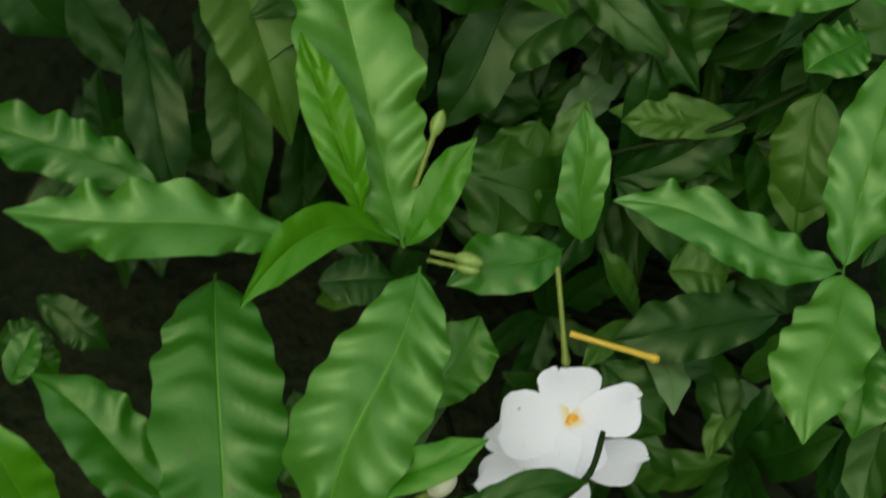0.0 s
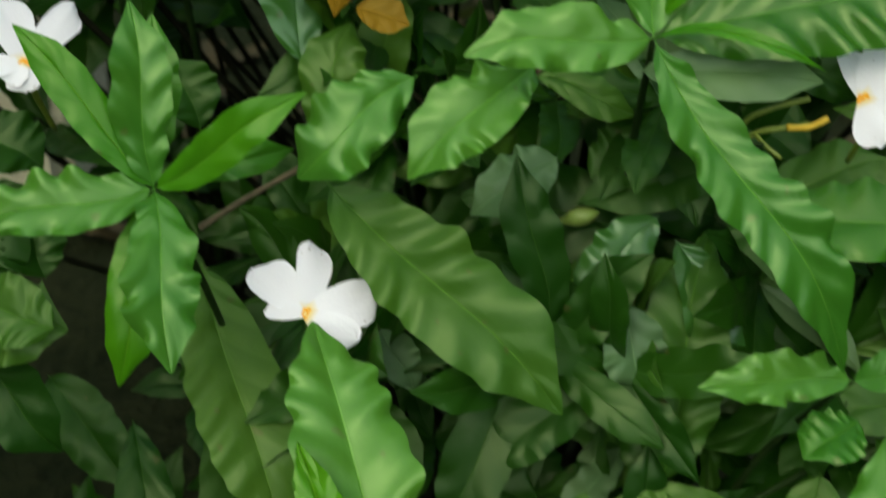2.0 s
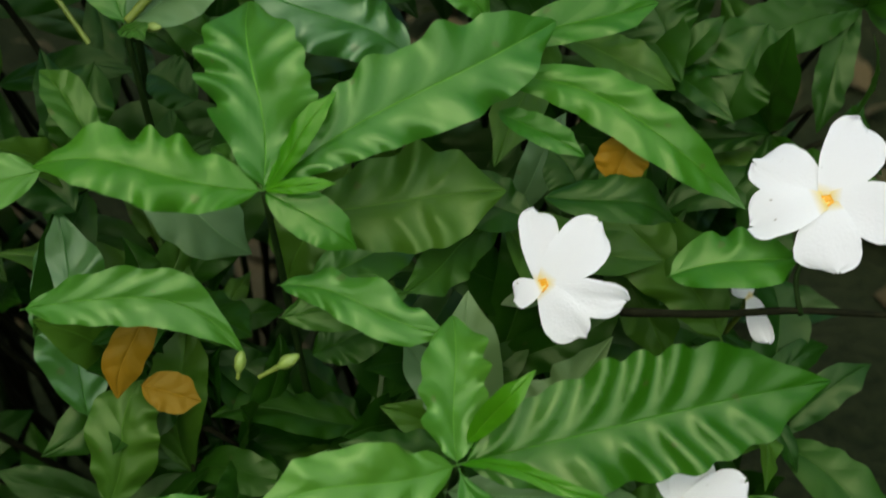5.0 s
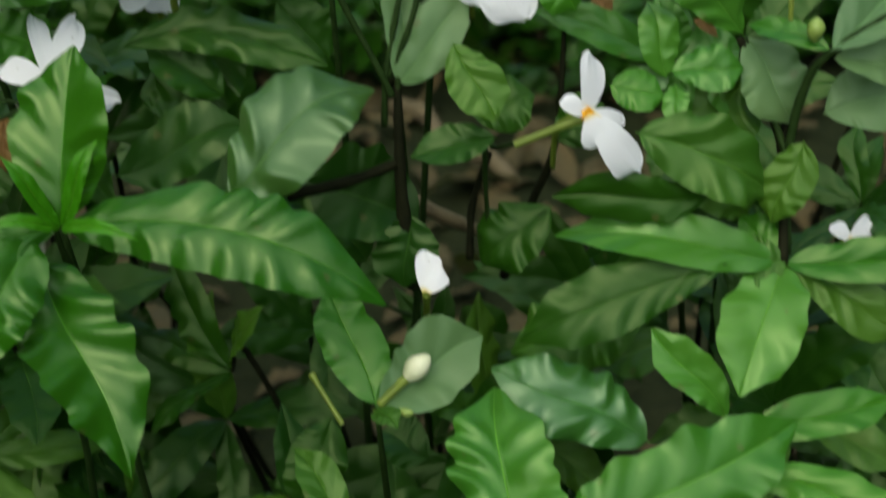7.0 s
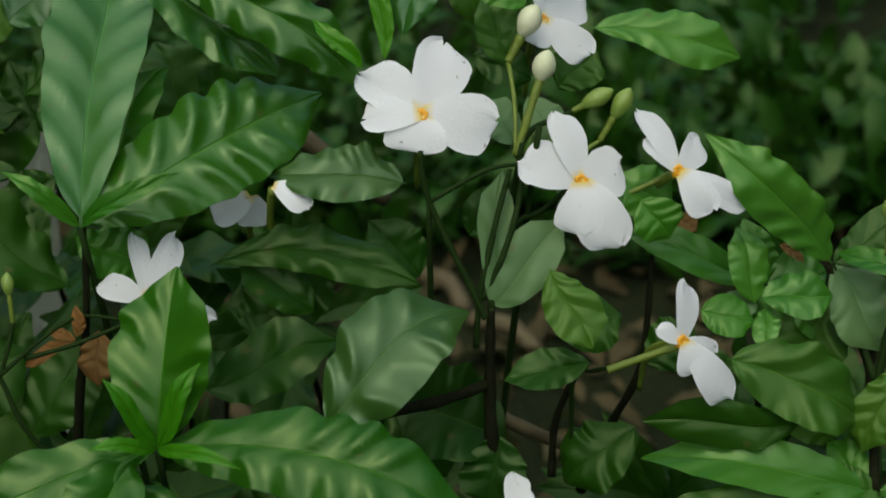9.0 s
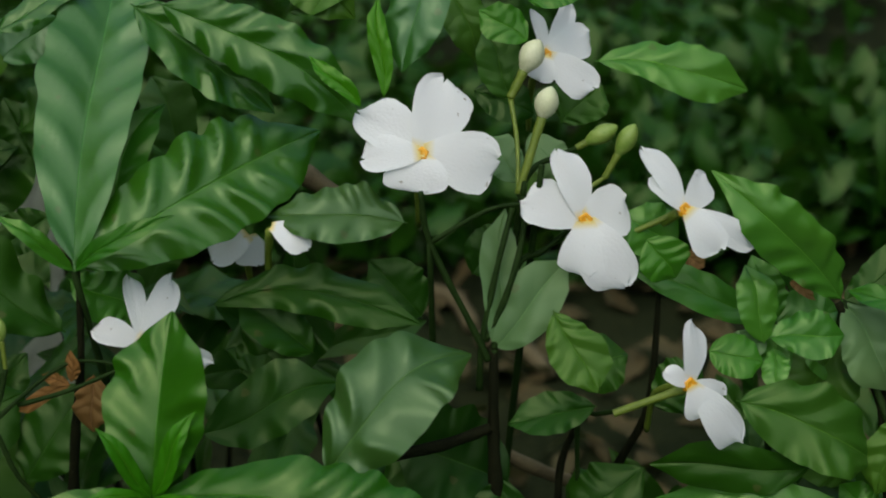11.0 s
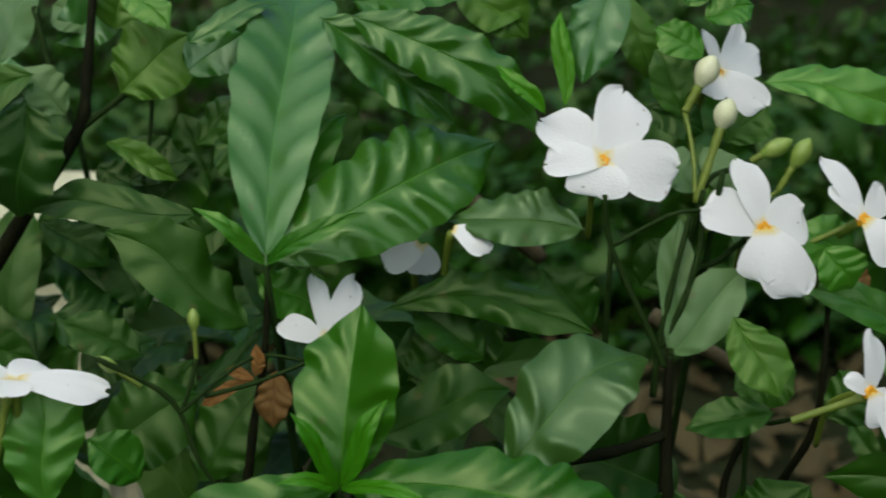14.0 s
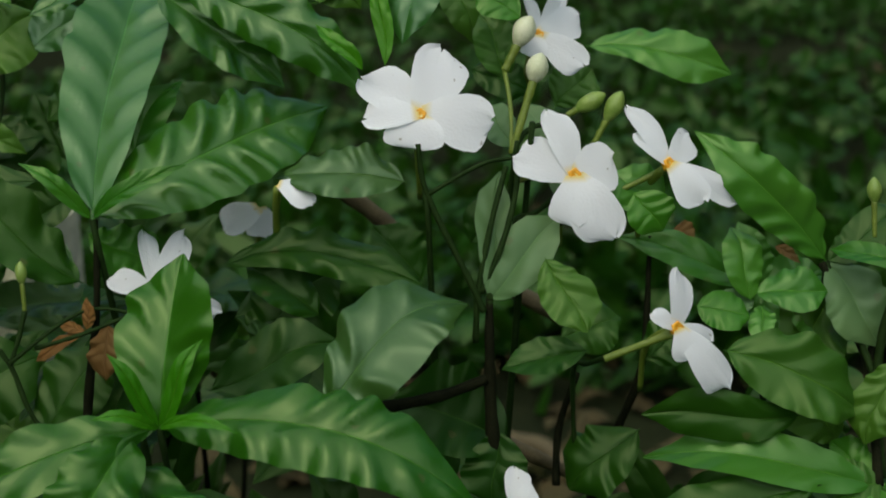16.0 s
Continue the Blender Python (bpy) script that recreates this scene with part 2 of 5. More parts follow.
def blade(r, length, width, arch, bow, wavy, rows=30, cols=13, pucker=1.0):
    """Points of a leaf blade along +Y with its upper side to +Z: drawn out at both ends, folded along the midrib,
    softly raised between the side veins and rippled along the margin in step with them."""
    u = np.linspace(0, 1, rows)[:, None]
    v = np.linspace(-1, 1, cols)[None, :]
    v = np.sign(v) * np.abs(v) ** 1.25
    pa, pb = r.uniform(0.56, 0.78), r.uniform(0.50, 0.66)
    ua = np.clip((u - 0.03) / 0.97, 0, 1)
    prof = ua ** pa * (1 - ua) ** pb
    prof = prof / prof.max()
    tail = np.clip((u - 0.80) / 0.20, 0, 1)
    prof = prof * (1 - 0.66 * tail ** 0.9) + 0.024 * (1 - u)
    half = width / 2 * prof
    nveins = min(max(length / 0.0138, 4.0), 8.6) * r.uniform(0.88, 1.08)
    waves = r.uniform(3.2, 5.6)
    s = np.abs(v)
    ripple, scallop, puffs, crimp = (0 * u + 0 * v for _ in range(4))
    shift = r.uniform(0, 1) + 0.14 * wander(r, 3, u, 5, 14)
    slant = r.uniform(0.85, 1.25)
    shift = shift + (v > 0) * np.clip(s / 0.35, 0, 1) * (0.35 + 0.12 * wander(r, 3, u, 5, 14))
    phase = u * nveins - slant * s ** 0.85 + shift
    for right in (0, 1):
        strength = np.clip(r.uniform(0.15 if pucker < 0.5 else 0.70, 1.0) + 0.6 * wander(r, 3, u, 4, 12), 0.04, 1.35)
        side = (v > 0) if right else (v <= 0)
        wave = np.sin(2 * np.pi * phase)
        slow = np.sin(6.28 * waves * (u + 0.05 * wander(r, 2, u, 6, 14)) + r.uniform(0, 6.28)) * np.clip(0.7 + 0.6 * wander(r, 2, u, 4, 10), 0, 1.5)
        ripple = ripple + side * (wave * strength * 0.40 + 0.85 * slow) * s ** 2.2
        scallop = scallop + side * (wave * strength * 0.40 + 0.75 * slow) * s ** 2
        crimp = crimp + side * (wave + 0.3 * np.sin(4 * np.pi * phase + 0.8)) * np.clip(strength * 1.2, 0, 1.1) * s ** 1.8
        cell = np.clip((s - 0.03) / 0.38, 0, 1) * (1 - 0.25 * s ** 3)
        turn = 2 * np.pi * phase
        puffs = puffs + side * (0.5 - 0.5 * np.cos(turn - 0.45 * np.sin(turn + 0.9))) * strength * cell
    x = half * v * (1 + (0.015 + 0.34 * wavy) * scallop + 0.030 * pucker * crimp)
    z = half * s * r.uniform(0.14, 0.46) - half * s ** 2 * r.uniform(0.0, 0.35) + 0.06 * width * prof * wander(r, 3, u + 0.35 * v, 4, 9) * s
    z = z + pucker * 0.085 * width * puffs * prof
    z = z + pucker * 0.020 * width * crimp * prof
    z = z + (0.012 + wavy * 0.33) * width * ripple * np.minimum(1, prof * 1.2)
    z = z + length * (arch * 4 * u * (1 - u) + r.uniform(-0.03, 0.03) * np.sin(2 * np.pi * u) * 0.5)
    y = length * u + 0.012 * length * v * wander(r, 2, u, 4, 9) * prof
    z = z - length * r.uniform(0.0, 0.14) * np.clip((u - 0.62) / 0.38, 0, 1) ** 2
    twist = r.uniform(-0.34, 0.34) * u + r.uniform(-0.14, 0.14) * np.sin(6 * u)
    sway = r.uniform(-0.035, 0.035) * np.sin(2 * np.pi * u) * length
    pts = np.stack([x * np.cos(twist) + 4 * u * (1 - u) * bow * length + sway, y, z + x * np.sin(twist)], -1).reshape(-1, 3)
    uvs = np.stack([u + 0 * v, (v + 1) / 2 + 0 * u, phase, s + 0 * u], -1).reshape(-1, 4)
    return pts, grid_faces(rows, cols), uvs


PUCKER = {"m": 0.75, "u": 0.62, "s": 0.95, "q": 0.85, "z": 0.85, "y": 0.22, "g": 0.55, "p": 0.58, "n": 0.50, "d": 0.40, "e": 0.35}


def leaf(plant, base, tip, face, width, kind="n", arch=0.04, bow=0.0, wavy=0.2, fine=True, name="leaf"):
    base, tip, face = Vector(base), Vector(tip), Vector(face)
    along = (tip - base).normalized()
    face = (face - face.dot(along) * along).normalized()
    across = along.cross(face)
    m = Matrix((across, along, face)).transposed().to_4x4()
    m.translation = base
    rows, cols = (84, 19) if fine else (30, 9)
    r = np.random.default_rng(seed_of(base + 0.7 * tip))
    pts, faces, uvs = blade(r, (tip - base).length, width * 1.04, arch, bow, wavy, rows, cols, PUCKER.get(kind, 0.5) * min(1.0, (tip - base).length / 0.065) * r.uniform(0.75, 1.2))
    return part(name, mesh_of(name, pts, faces, LEAF[kind], uvs), plant, m)


def tube(points, r0, r1, sides=8):
    """Points and faces of a tapered round rod along a smooth line through the given places."""
    pts = [Vector(p) for p in points]
    line = []
    for i in range(len(pts) - 1):
        a, b = pts[max(i - 1, 0)], pts[i]
        c, d = pts[i + 1], pts[min(i + 2, len(pts) - 1)]
        for s in range(5):
            t = s / 5
            line.append(0.5 * (2 * b + (c - a) * t + (2 * a - 5 * b + 4 * c - d) * t * t + (3 * b - a - 3 * c + d) * t ** 3))
    line.append(pts[-1])
    verts, faces = [], []
    side = Vector((0.31, 0.87, 0.37))
    for i, p in enumerate(line):
        d = (line[min(i + 1, len(line) - 1)] - line[max(i - 1, 0)]).normalized()
        e1 = d.cross(side).normalized()
        e2 = d.cross(e1)
        r = r0 + (r1 - r0) * i / (len(line) - 1)
        r *= 1 + 0.08 * math.sin(i * 1.7)
        verts += [p + r * (math.cos(2 * math.pi * j / sides) * e1 + math.sin(2 * math.pi * j / sides) * e2) for j in range(sides)]
    n = len(line)
    faces = [(i * sides + j, i * sides + (j + 1) % sides, (i + 1) * sides + (j + 1) % sides, (i + 1) * sides + j) for i in range(n - 1) for j in range(sides)]
    faces += [tuple(range(sides))[::-1], tuple((n - 1) * sides + j for j in range(sides))]
    return verts, faces


def twig(plant, points, radius, taper=0.75, material=None, name="branch"):
    verts, faces = tube(points, radius, radius * taper)
    return part(name, mesh_of(name, verts, faces, material or STEM), plant)


def shoot(plant, node_place):
    """A stem that rises from the plant's foot to the place where a whorl of leaves sits."""
    top, foot = Vector(node_place), plant.matrix_basis.translation
    mid = foot.lerp(top, 0.55)
    mid.z = foot.z + (top.z - foot.z) * 0.42
    mid.x += 0.02 * math.sin(seed_of(top))
    upper = mid.lerp(top, 0.65) + Vector((0, 0.012, -0.006))
    verts, faces = tube([foot, mid, upper, top], 0.0024, 0.0011)
    part("stem", mesh_of("stem", verts, faces, BARK if top.z < 0.1 else STEM), plant)


def bud(plant, start, end, thick, kind):
    """A stalk with a bud (g green, w cream), a spent corolla tube (f), a bare tube (t), or a closed white flower (p)."""
    a, b = Vector(start), Vector(end)
    axis = (b - a).normalized()
    side = axis.orthogonal().normalized()
    other = axis.cross(side)
    length = (b - a).length
    if kind in "ft":
        rad = [0.30, 0.30, 0.28, 0.28, 0.30, 0.36, 0.48, 0.25]
        at = [0, 0.15, 0.35, 0.55, 0.75, 0.88, 0.95, 1.0]
        material = TUBE if kind == "f" else PEDUNCLE
        name = "spent_flower" if kind == "f" else "flower_stalk"
    else:
        short = max(0.0, 1 - (1.45 if kind == "w" else 1.9) * thick / length)
        rad = [0.14, 0.30, 0.44, 0.50, 0.47, 0.36, 0.20, 0.03]
        at = [short + (1 - short) * s for s in (0, 0.12, 0.28, 0.46, 0.64, 0.80, 0.93, 1.0)]
        material = {"g": BUD_GREEN, "w": BUD_WHITE, "p": PETAL}[kind]
        name = "closed_flower" if kind == "p" else "bud"
    verts, n = [], 9
    for s, r in zip(at, rad):
        for j in range(n):
            w = 2 * math.pi * j / n + 1.2 * s
            lobe = 1 + 0.10 * math.cos(5 * w) * (s > 0.5)
            verts.append(a + axis * length * s + thick * r * lobe * (math.cos(w) * side + math.sin(w) * other))
    faces = [(i * n + j, i * n + (j + 1) % n, (i + 1) * n + (j + 1) % n, (i + 1) * n + j) for i in range(len(at) - 1) for j in range(n)]
    faces.append(tuple((len(at) - 1) * n + j for j in range(n)))
    uvs = [(0.6, 0.5)] * len(verts)
    ob = part(name, mesh_of(name, verts, faces, material, uvs), plant)
    if kind in "gwp":
        stalk, sf = tube([a, a.lerp(b, short * 0.5), a.lerp(b, short + 0.03)], thick * 0.17, thick * 0.21, 7)
        part("bud_stalk", mesh_of("bud_stalk", stalk, sf, PEDUNCLE), ob)
    return ob


def petal_mesh(seed):
    """A petal of unit length and breadth along +Y: narrow at the throat, broad and lopsided further out, with a blunt uneven end."""
    r = np.random.default_rng(seed)
    rows, cols = 26, 19
    u = np.linspace(0, 1, rows)[:, None]
    v = np.linspace(-1, 1, cols)[None, :]
    crest = r.uniform(0.60, 0.70)
    prof = 0.36 + 0.64 * np.sin(np.pi * 0.5 * np.clip(u / crest, 0, 1)) ** 1.1
    over = np.clip((u - crest) / (1 - crest), 0, 1)
    prof = prof * np.sqrt(np.clip(1 - over ** r.uniform(2.4, 3.4), 0, 1) + 0.02)
    ph = r.uniform(0, 6.28, 6)
    x = 0.5 * prof * v * np.where(v > 0, 1.10, 0.90) + 0.09 * u ** 1.3 * np.sin(np.pi * u)
    x = x * (1 + 0.022 * np.sin(15 * u + ph[3] + 2 * v) * u + 0.012 * np.sin(37 * u + ph[4]) * u)
    end = (1 - 0.8 * v ** 2) * (0.035 * np.sin(3.2 * v + ph[1]) + 0.020 * np.sin(8 * v + ph[2]) + 0.010 * np.sin(19 * v + ph[5])) - 0.04 * v
    y = u * (1 + end * u ** 3)
    ruffle = 0.030 * np.sin(3.5 * v + 3 * u + ph[0]) * u ** 2 + 0.006 * np.sin(11 * v + ph[1]) * u ** 3
    z = 0.07 * np.sin(np.pi * u) + ruffle - 0.05 * u ** 2 - 0.04 * v * u
    pts = np.stack([x, y + 0 * v, z + 0 * v], -1).reshape(-1, 3)
    uvs = np.stack([u + 0 * v, (v + 1) / 2 + 0 * u], -1).reshape(-1, 2)
    return mesh_of("petal", pts, grid_faces(rows, cols), PETAL, uvs)


PETALS = [petal_mesh(s) for s in range(12)]


def flower(plant, centre, face, petals):
    """A pinwheel blossom on a slender tube, with an orange throat; petals: each one's end and breadth."""
    c, n = Vector(centre), Vector(face).normalized()
    back = c - n * 0.016 + Vector((0, 0.004, -0.006))
    root = back + Vector((0, 0.012, -0.022))
    verts, faces = tube([root, back, c - n * 0.0025], 0.0010, 0.0016, 9)
    body = part("flower", mesh_of("flower", verts, faces, PEDUNCLE), plant, None, "white pinwheel flower with an orange throat")
    for k, (end, breadth) in enumerate(petals):
        along = Vector(end) - c
        length = along.length
        along.normalize()
        up = (n - n.dot(along) * along).normalized()
        pick = seed_of(end)
        up = (up + along.cross(up) * (0.12 - 0.04 * (pick % 4))).normalized()
        m = Matrix((along.cross(up), along, up)).transposed().to_4x4()
        m.translation = c + along * length * 0.02 + n * 0.0004 * k
        part("petal", PETALS[pick % 12], body, m @ Matrix.Diagonal((breadth * 1.08, length * 0.98, length * 0.8, 1)))
    size = 0.0023 + 0.0002 * len(petals)
    side = n.orthogonal().normalized()
    other = n.cross(side)
    ring, k = [], 10
    for h, r in ((0.0008, 0.30), (0.0017, 0.70), (0.0014, 0.95), (-0.0010, 0.9)):
        ring += [c + size * 0.74 * r * (math.cos(2 * math.pi * j / k) * side + math.sin(2 * math.pi * j / k) * other) * (1 + 0.12 * math.cos(5 * 2 * math.pi * j / k)) + n * h for j in range(k)]
    ef = [(i * k + j, i * k + (j + 1) % k, (i + 1) * k + (j + 1) % k, (i + 1) * k + j) for i in range(3) for j in range(k)]
    ef.append(tuple(range(k))[::-1])
    if len(petals) > 4:
        part("throat", mesh_of("throat", ring, ef, EYE), body, None, "orange-yellow throat")
    return body


def shrub(x, y, label):
    ob = new("shrub")
    ob.matrix_basis = Matrix.Translation((x, y, 0.0))
    return tagged(ob, label, "shrub", "flowering shrubs in the bed")


# ---- ground ----
def ground_height(x, y):
    return 0.012 * noise.noise(Vector((x * 3, y * 3, 0))) + 0.05 * noise.noise(Vector((x * 0.5, y * 0.5, 4)))


def ground_sheet():
    xs = sorted(list(np.linspace(-2, 2, 61)) + [-900, -300, -90, -30, -12, -6, -4, -3, 3, 4, 6, 12, 30, 90, 300, 900])
    ys = sorted(list(np.linspace(-1, 5, 81)) + [-900, -300, -90, -30, -12, -4, -2, 6, 8, 12, 30, 90, 300, 900])
    verts = [(x, y, ground_height(x, y) - 0.02) for y in ys for x in xs]
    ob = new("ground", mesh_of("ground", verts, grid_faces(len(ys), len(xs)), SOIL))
    return tagged(ob, "dark bare soil strewn with dry leaves", "ground", kind="structure")


ground_sheet()

# ---- made-up banks of dark foliage on every side, to keep low sky light off ----
BACKDROP = plain_material("backdrop_foliage", (0.004, 0.010, 0.003), (0.024, 0.052, 0.010), 0.9, 5, 1.0, 0.6)


def hedge(name, x0, y0, x1, y1, height):
    """A ragged bank of foliage along a line, deep and uneven, with its foot on the ground."""
    run = Vector((x1 - x0, y1 - y0, 0))
    across = Vector((-run.y, run.x, 0)).normalized()
    rows, cols = 26, 70
    verts = []
    for i in range(rows):
        for j in range(cols):
            t, h = j / (cols - 1), i / (rows - 1)
            p = Vector((x0, y0, 0)) + run * t
            bulge = 0.5 * math.sin(math.pi * min(1.0, h * 1.1)) + 0.35 * noise.noise(Vector((p.x * 1.3, p.y * 1.3, h * 4))) + 0.18 * noise.noise(Vector((p.x * 5, p.y * 5, h * 14)))
            top = height * (1 + 0.12 * noise.noise(Vector((p.x * 0.9, p.y * 0.9, 7))))
            p = p + across * bulge
            verts.append((p.x, p.y, -0.08 + top * h))
    return tagged(new(name, mesh_of(name, verts, grid_faces(rows, cols), BACKDROP)), "tall dark foliage bank added to block low sky light", "hedge", kind="structure")


# added surround: darkens reflections and leaves the light to come from above
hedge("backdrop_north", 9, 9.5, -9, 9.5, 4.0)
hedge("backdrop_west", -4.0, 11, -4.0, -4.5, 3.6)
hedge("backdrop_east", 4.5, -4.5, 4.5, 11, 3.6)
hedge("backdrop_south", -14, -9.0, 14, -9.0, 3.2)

# ---- plants ----
a = shrub(0.07, 0.42, "leafy green shrub with wavy leaves and white flowers, standing in soil")
b = shrub(0.10, 0.56, "dense green shrub with white flowers and a few yellowed leaves")
c = shrub(-0.10, 0.68, "shrub with long upright glossy puckered leaves and white flowers")
d = shrub(0.05, 0.70, "slender shrub with a cluster of open white flowers and buds")
e = shrub(0.24, 0.72, "green shrub with pointed leaves beside the flower cluster")
# g is an added shrub that blocks the sun from the left hollow
g = shrub(-0.34, 0.24, "dense leafy shrub without flowers, added mostly out of view to shade the hollow")
f = shrub(0.03, 0.50, "low shrub in the shade among the flowering shrubs, shade put into its green")
h = shrub(0.16, 0.62, "leafy shrub in the shade behind the flowers, shade put into its green")

# shrub a: stems, then foliage, then blossom
shoot(a, (0.048, 0.237, 0.253))
shoot(a, (-0.040, 0.354, 0.358))
shoot(a, (0.199, 0.311, 0.307))
shoot(a, (0.196, 0.237, 0.250))
twig(a, [(0.198, 0.332, 0.240), (0.160, 0.317, 0.229), (0.124, 0.315, 0.216), (0.106, 0.294, 0.214)], 0.0014)
twig(a, [(-0.036, 0.393, 0.313), (-0.018, 0.400, 0.322), (0.004, 0.407, 0.332)], 0.0013, 0.8, STICK, "dry_branch")
twig(a, [(0.102, 0.164, 0.216), (0.112, 0.172, 0.222), (0.117, 0.188, 0.221)], 0.0013)
leaf(a, (0.048, 0.237, 0.253), (0.014, 0.330, 0.323), (0.105, -0.571, 0.814), 0.037, "p", 0.05, 0.00, 0.34)
leaf(a, (0.035, 0.238, 0.265), (0.013, 0.280, 0.310), (0.191, -0.667, 0.720), 0.015, "z", 0.04, 0.00, 0.20)
leaf(a, (0.014, 0.240, 0.250), (-0.082, 0.232, 0.272), (0.231, -0.399, 0.888), 0.025, "p", 0.06, 0.00, 0.50)
leaf(a, (-0.039, 0.265, 0.245), (-0.113, 0.278, 0.269), (0.211, -0.432, 0.877), 0.022, "n", 0.04, 0.00, 0.35)
leaf(a, (0.048, 0.237, 0.253), (0.001, 0.196, 0.274), (0.482, -0.127, 0.867), 0.015, "y", 0.10, 0.20, 0.07)
leaf(a, (0.048, 0.237, 0.253), (0.071, 0.261, 0.283), (-0.193, -0.688, 0.700), 0.013, "y", 0.04, 0.00, 0.07)
leaf(a, (0.054, 0.229, 0.254), (0.028, 0.142, 0.226), (0.052, -0.314, 0.948), 0.039, "p", 0.06, 0.00, 0.14)
leaf(a, (-0.018, 0.236, 0.235), (-0.003, 0.138, 0.211), (0.107, -0.222, 0.969), 0.042, "n", 0.08, 0.00, 0.14)
leaf(a, (-0.025, 0.170, 0.186), (-0.077, 0.201, 0.223), (0.349, -0.409, 0.843), 0.026, "n", 0.04, 0.00, 0.14)
leaf(a, (-0.072, 0.155, 0.188), (-0.085, 0.179, 0.231), (0.471, -0.702, 0.534), 0.023, "y", 0.04, 0.00, 0.14)
leaf(a, (0.032, 0.156, 0.224), (0.078, 0.170, 0.246), (-0.284, -0.419, 0.862), 0.013, "y", 0.04, 0.00, 0.07)
leaf(a, (0.065, 0.244, 0.202), (0.034, 0.190, 0.162), (-0.090, -0.559, 0.824), 0.025, "d", 0.04, 0.00, 0.14)
leaf(a, (0.077, 0.269, 0.208), (0.084, 0.306, 0.236), (-0.047, -0.592, 0.804), 0.031, "g", 0.04, 0.00, 0.14)
leaf(a, (0.111, 0.262, 0.227), (0.109, 0.294, 0.264), (-0.049, -0.754, 0.655), 0.017, "p", 0.04, 0.00, 0.07)
leaf(a, (0.196, 0.237, 0.250), (0.118, 0.253, 0.264), (0.062, -0.466, 0.883), 0.020, "p", 0.04, 0.00, 0.34)
leaf(a, (0.196, 0.237, 0.250), (0.210, 0.296, 0.298), (-0.234, -0.579, 0.781), 0.024, "p", 0.04, 0.00, 0.42)
leaf(a, (0.196, 0.237, 0.250), (0.177, 0.176, 0.242), (-0.111, -0.098, 0.989), 0.028, "p", 0.04, 0.00, 0.25)
leaf(a, (0.103, 0.248, 0.242), (0.063, 0.231, 0.242), (0.157, -0.339, 0.928), 0.021, "n", 0.04, 0.00, 0.14)
leaf(a, (0.190, 0.256, 0.196), (0.125, 0.245, 0.189), (-0.038, -0.360, 0.932), 0.024, "d", 0.04, 0.00, 0.14)
leaf(a, (0.207, 0.225, 0.235), (0.200, 0.190, 0.221), (-0.195, -0.323, 0.926), 0.021, "n", 0.04, 0.00, 0.14)
leaf(a, (0.156, 0.319, 0.231), (0.127, 0.319, 0.232), (0.019, -0.470, 0.883), 0.014, "g", 0.04, 0.00, 0.07)
leaf(a, (0.204, 0.309, 0.290), (0.182, 0.293, 0.288), (0.134, -0.310, 0.941), 0.021, "n", 0.04, 0.00, 0.14)
leaf(a, (0.199, 0.311, 0.307), (0.146, 0.303, 0.313), (0.165, -0.494, 0.854), 0.017, "p", 0.04, 0.00, 0.42)
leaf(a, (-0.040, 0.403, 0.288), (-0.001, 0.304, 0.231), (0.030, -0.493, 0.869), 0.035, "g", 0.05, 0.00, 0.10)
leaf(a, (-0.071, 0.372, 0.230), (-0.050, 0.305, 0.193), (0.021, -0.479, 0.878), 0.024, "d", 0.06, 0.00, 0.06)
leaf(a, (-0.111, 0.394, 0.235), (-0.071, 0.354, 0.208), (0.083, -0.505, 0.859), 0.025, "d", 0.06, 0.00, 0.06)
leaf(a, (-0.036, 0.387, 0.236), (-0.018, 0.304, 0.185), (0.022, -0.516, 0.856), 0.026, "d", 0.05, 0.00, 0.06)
leaf(a, (0.017, 0.377, 0.345), (0.102, 0.315, 0.288), (0.090, -0.609, 0.788), 0.037, "g", 0.05, 0.00, 0.14)
leaf(a, (0.199, 0.311, 0.307), (0.223, 0.307, 0.317), (-0.405, -0.474, 0.782), 0.014, "p", 0.04, 0.00, 0.07)
leaf(a, (0.177, 0.320, 0.229), (0.122, 0.324, 0.233), (0.036, -0.473, 0.881), 0.016, "g", 0.04, 0.00, 0.07)
leaf(a, (0.142, 0.328, 0.237), (0.162, 0.388, 0.316), (-0.181, -0.759, 0.626), 0.032, "g", 0.04, 0.00, 0.14)
leaf(a, (0.133, 0.360, 0.257), (0.114, 0.399, 0.298), (0.014, -0.725, 0.689), 0.034, "g", 0.04, 0.00, 0.14)
leaf(a, (0.150, 0.360, 0.257), (0.137, 0.334, 0.230), (-0.180, -0.673, 0.717), 0.025, "d", 0.04, 0.00, 0.14)
leaf(a, (0.113, 0.320, 0.243), (0.100, 0.291, 0.212), (-0.143, -0.692, 0.708), 0.018, "g", 0.04, 0.00, 0.07)
leaf(a, (0.096, 0.321, 0.229), (0.078, 0.279, 0.200), (-0.072, -0.558, 0.826), 0.033, "g", 0.04, 0.00, 0.14)
leaf(a, (0.201, 0.324, 0.248), (0.193, 0.289, 0.211), (-0.223, -0.688, 0.690), 0.026, "g", 0.04, 0.00, 0.14)
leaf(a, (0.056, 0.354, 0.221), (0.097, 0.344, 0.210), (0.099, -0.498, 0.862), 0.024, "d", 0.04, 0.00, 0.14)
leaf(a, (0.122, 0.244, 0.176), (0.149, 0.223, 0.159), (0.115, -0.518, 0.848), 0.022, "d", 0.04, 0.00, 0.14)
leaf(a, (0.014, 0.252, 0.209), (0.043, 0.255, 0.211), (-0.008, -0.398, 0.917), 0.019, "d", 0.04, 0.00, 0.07)
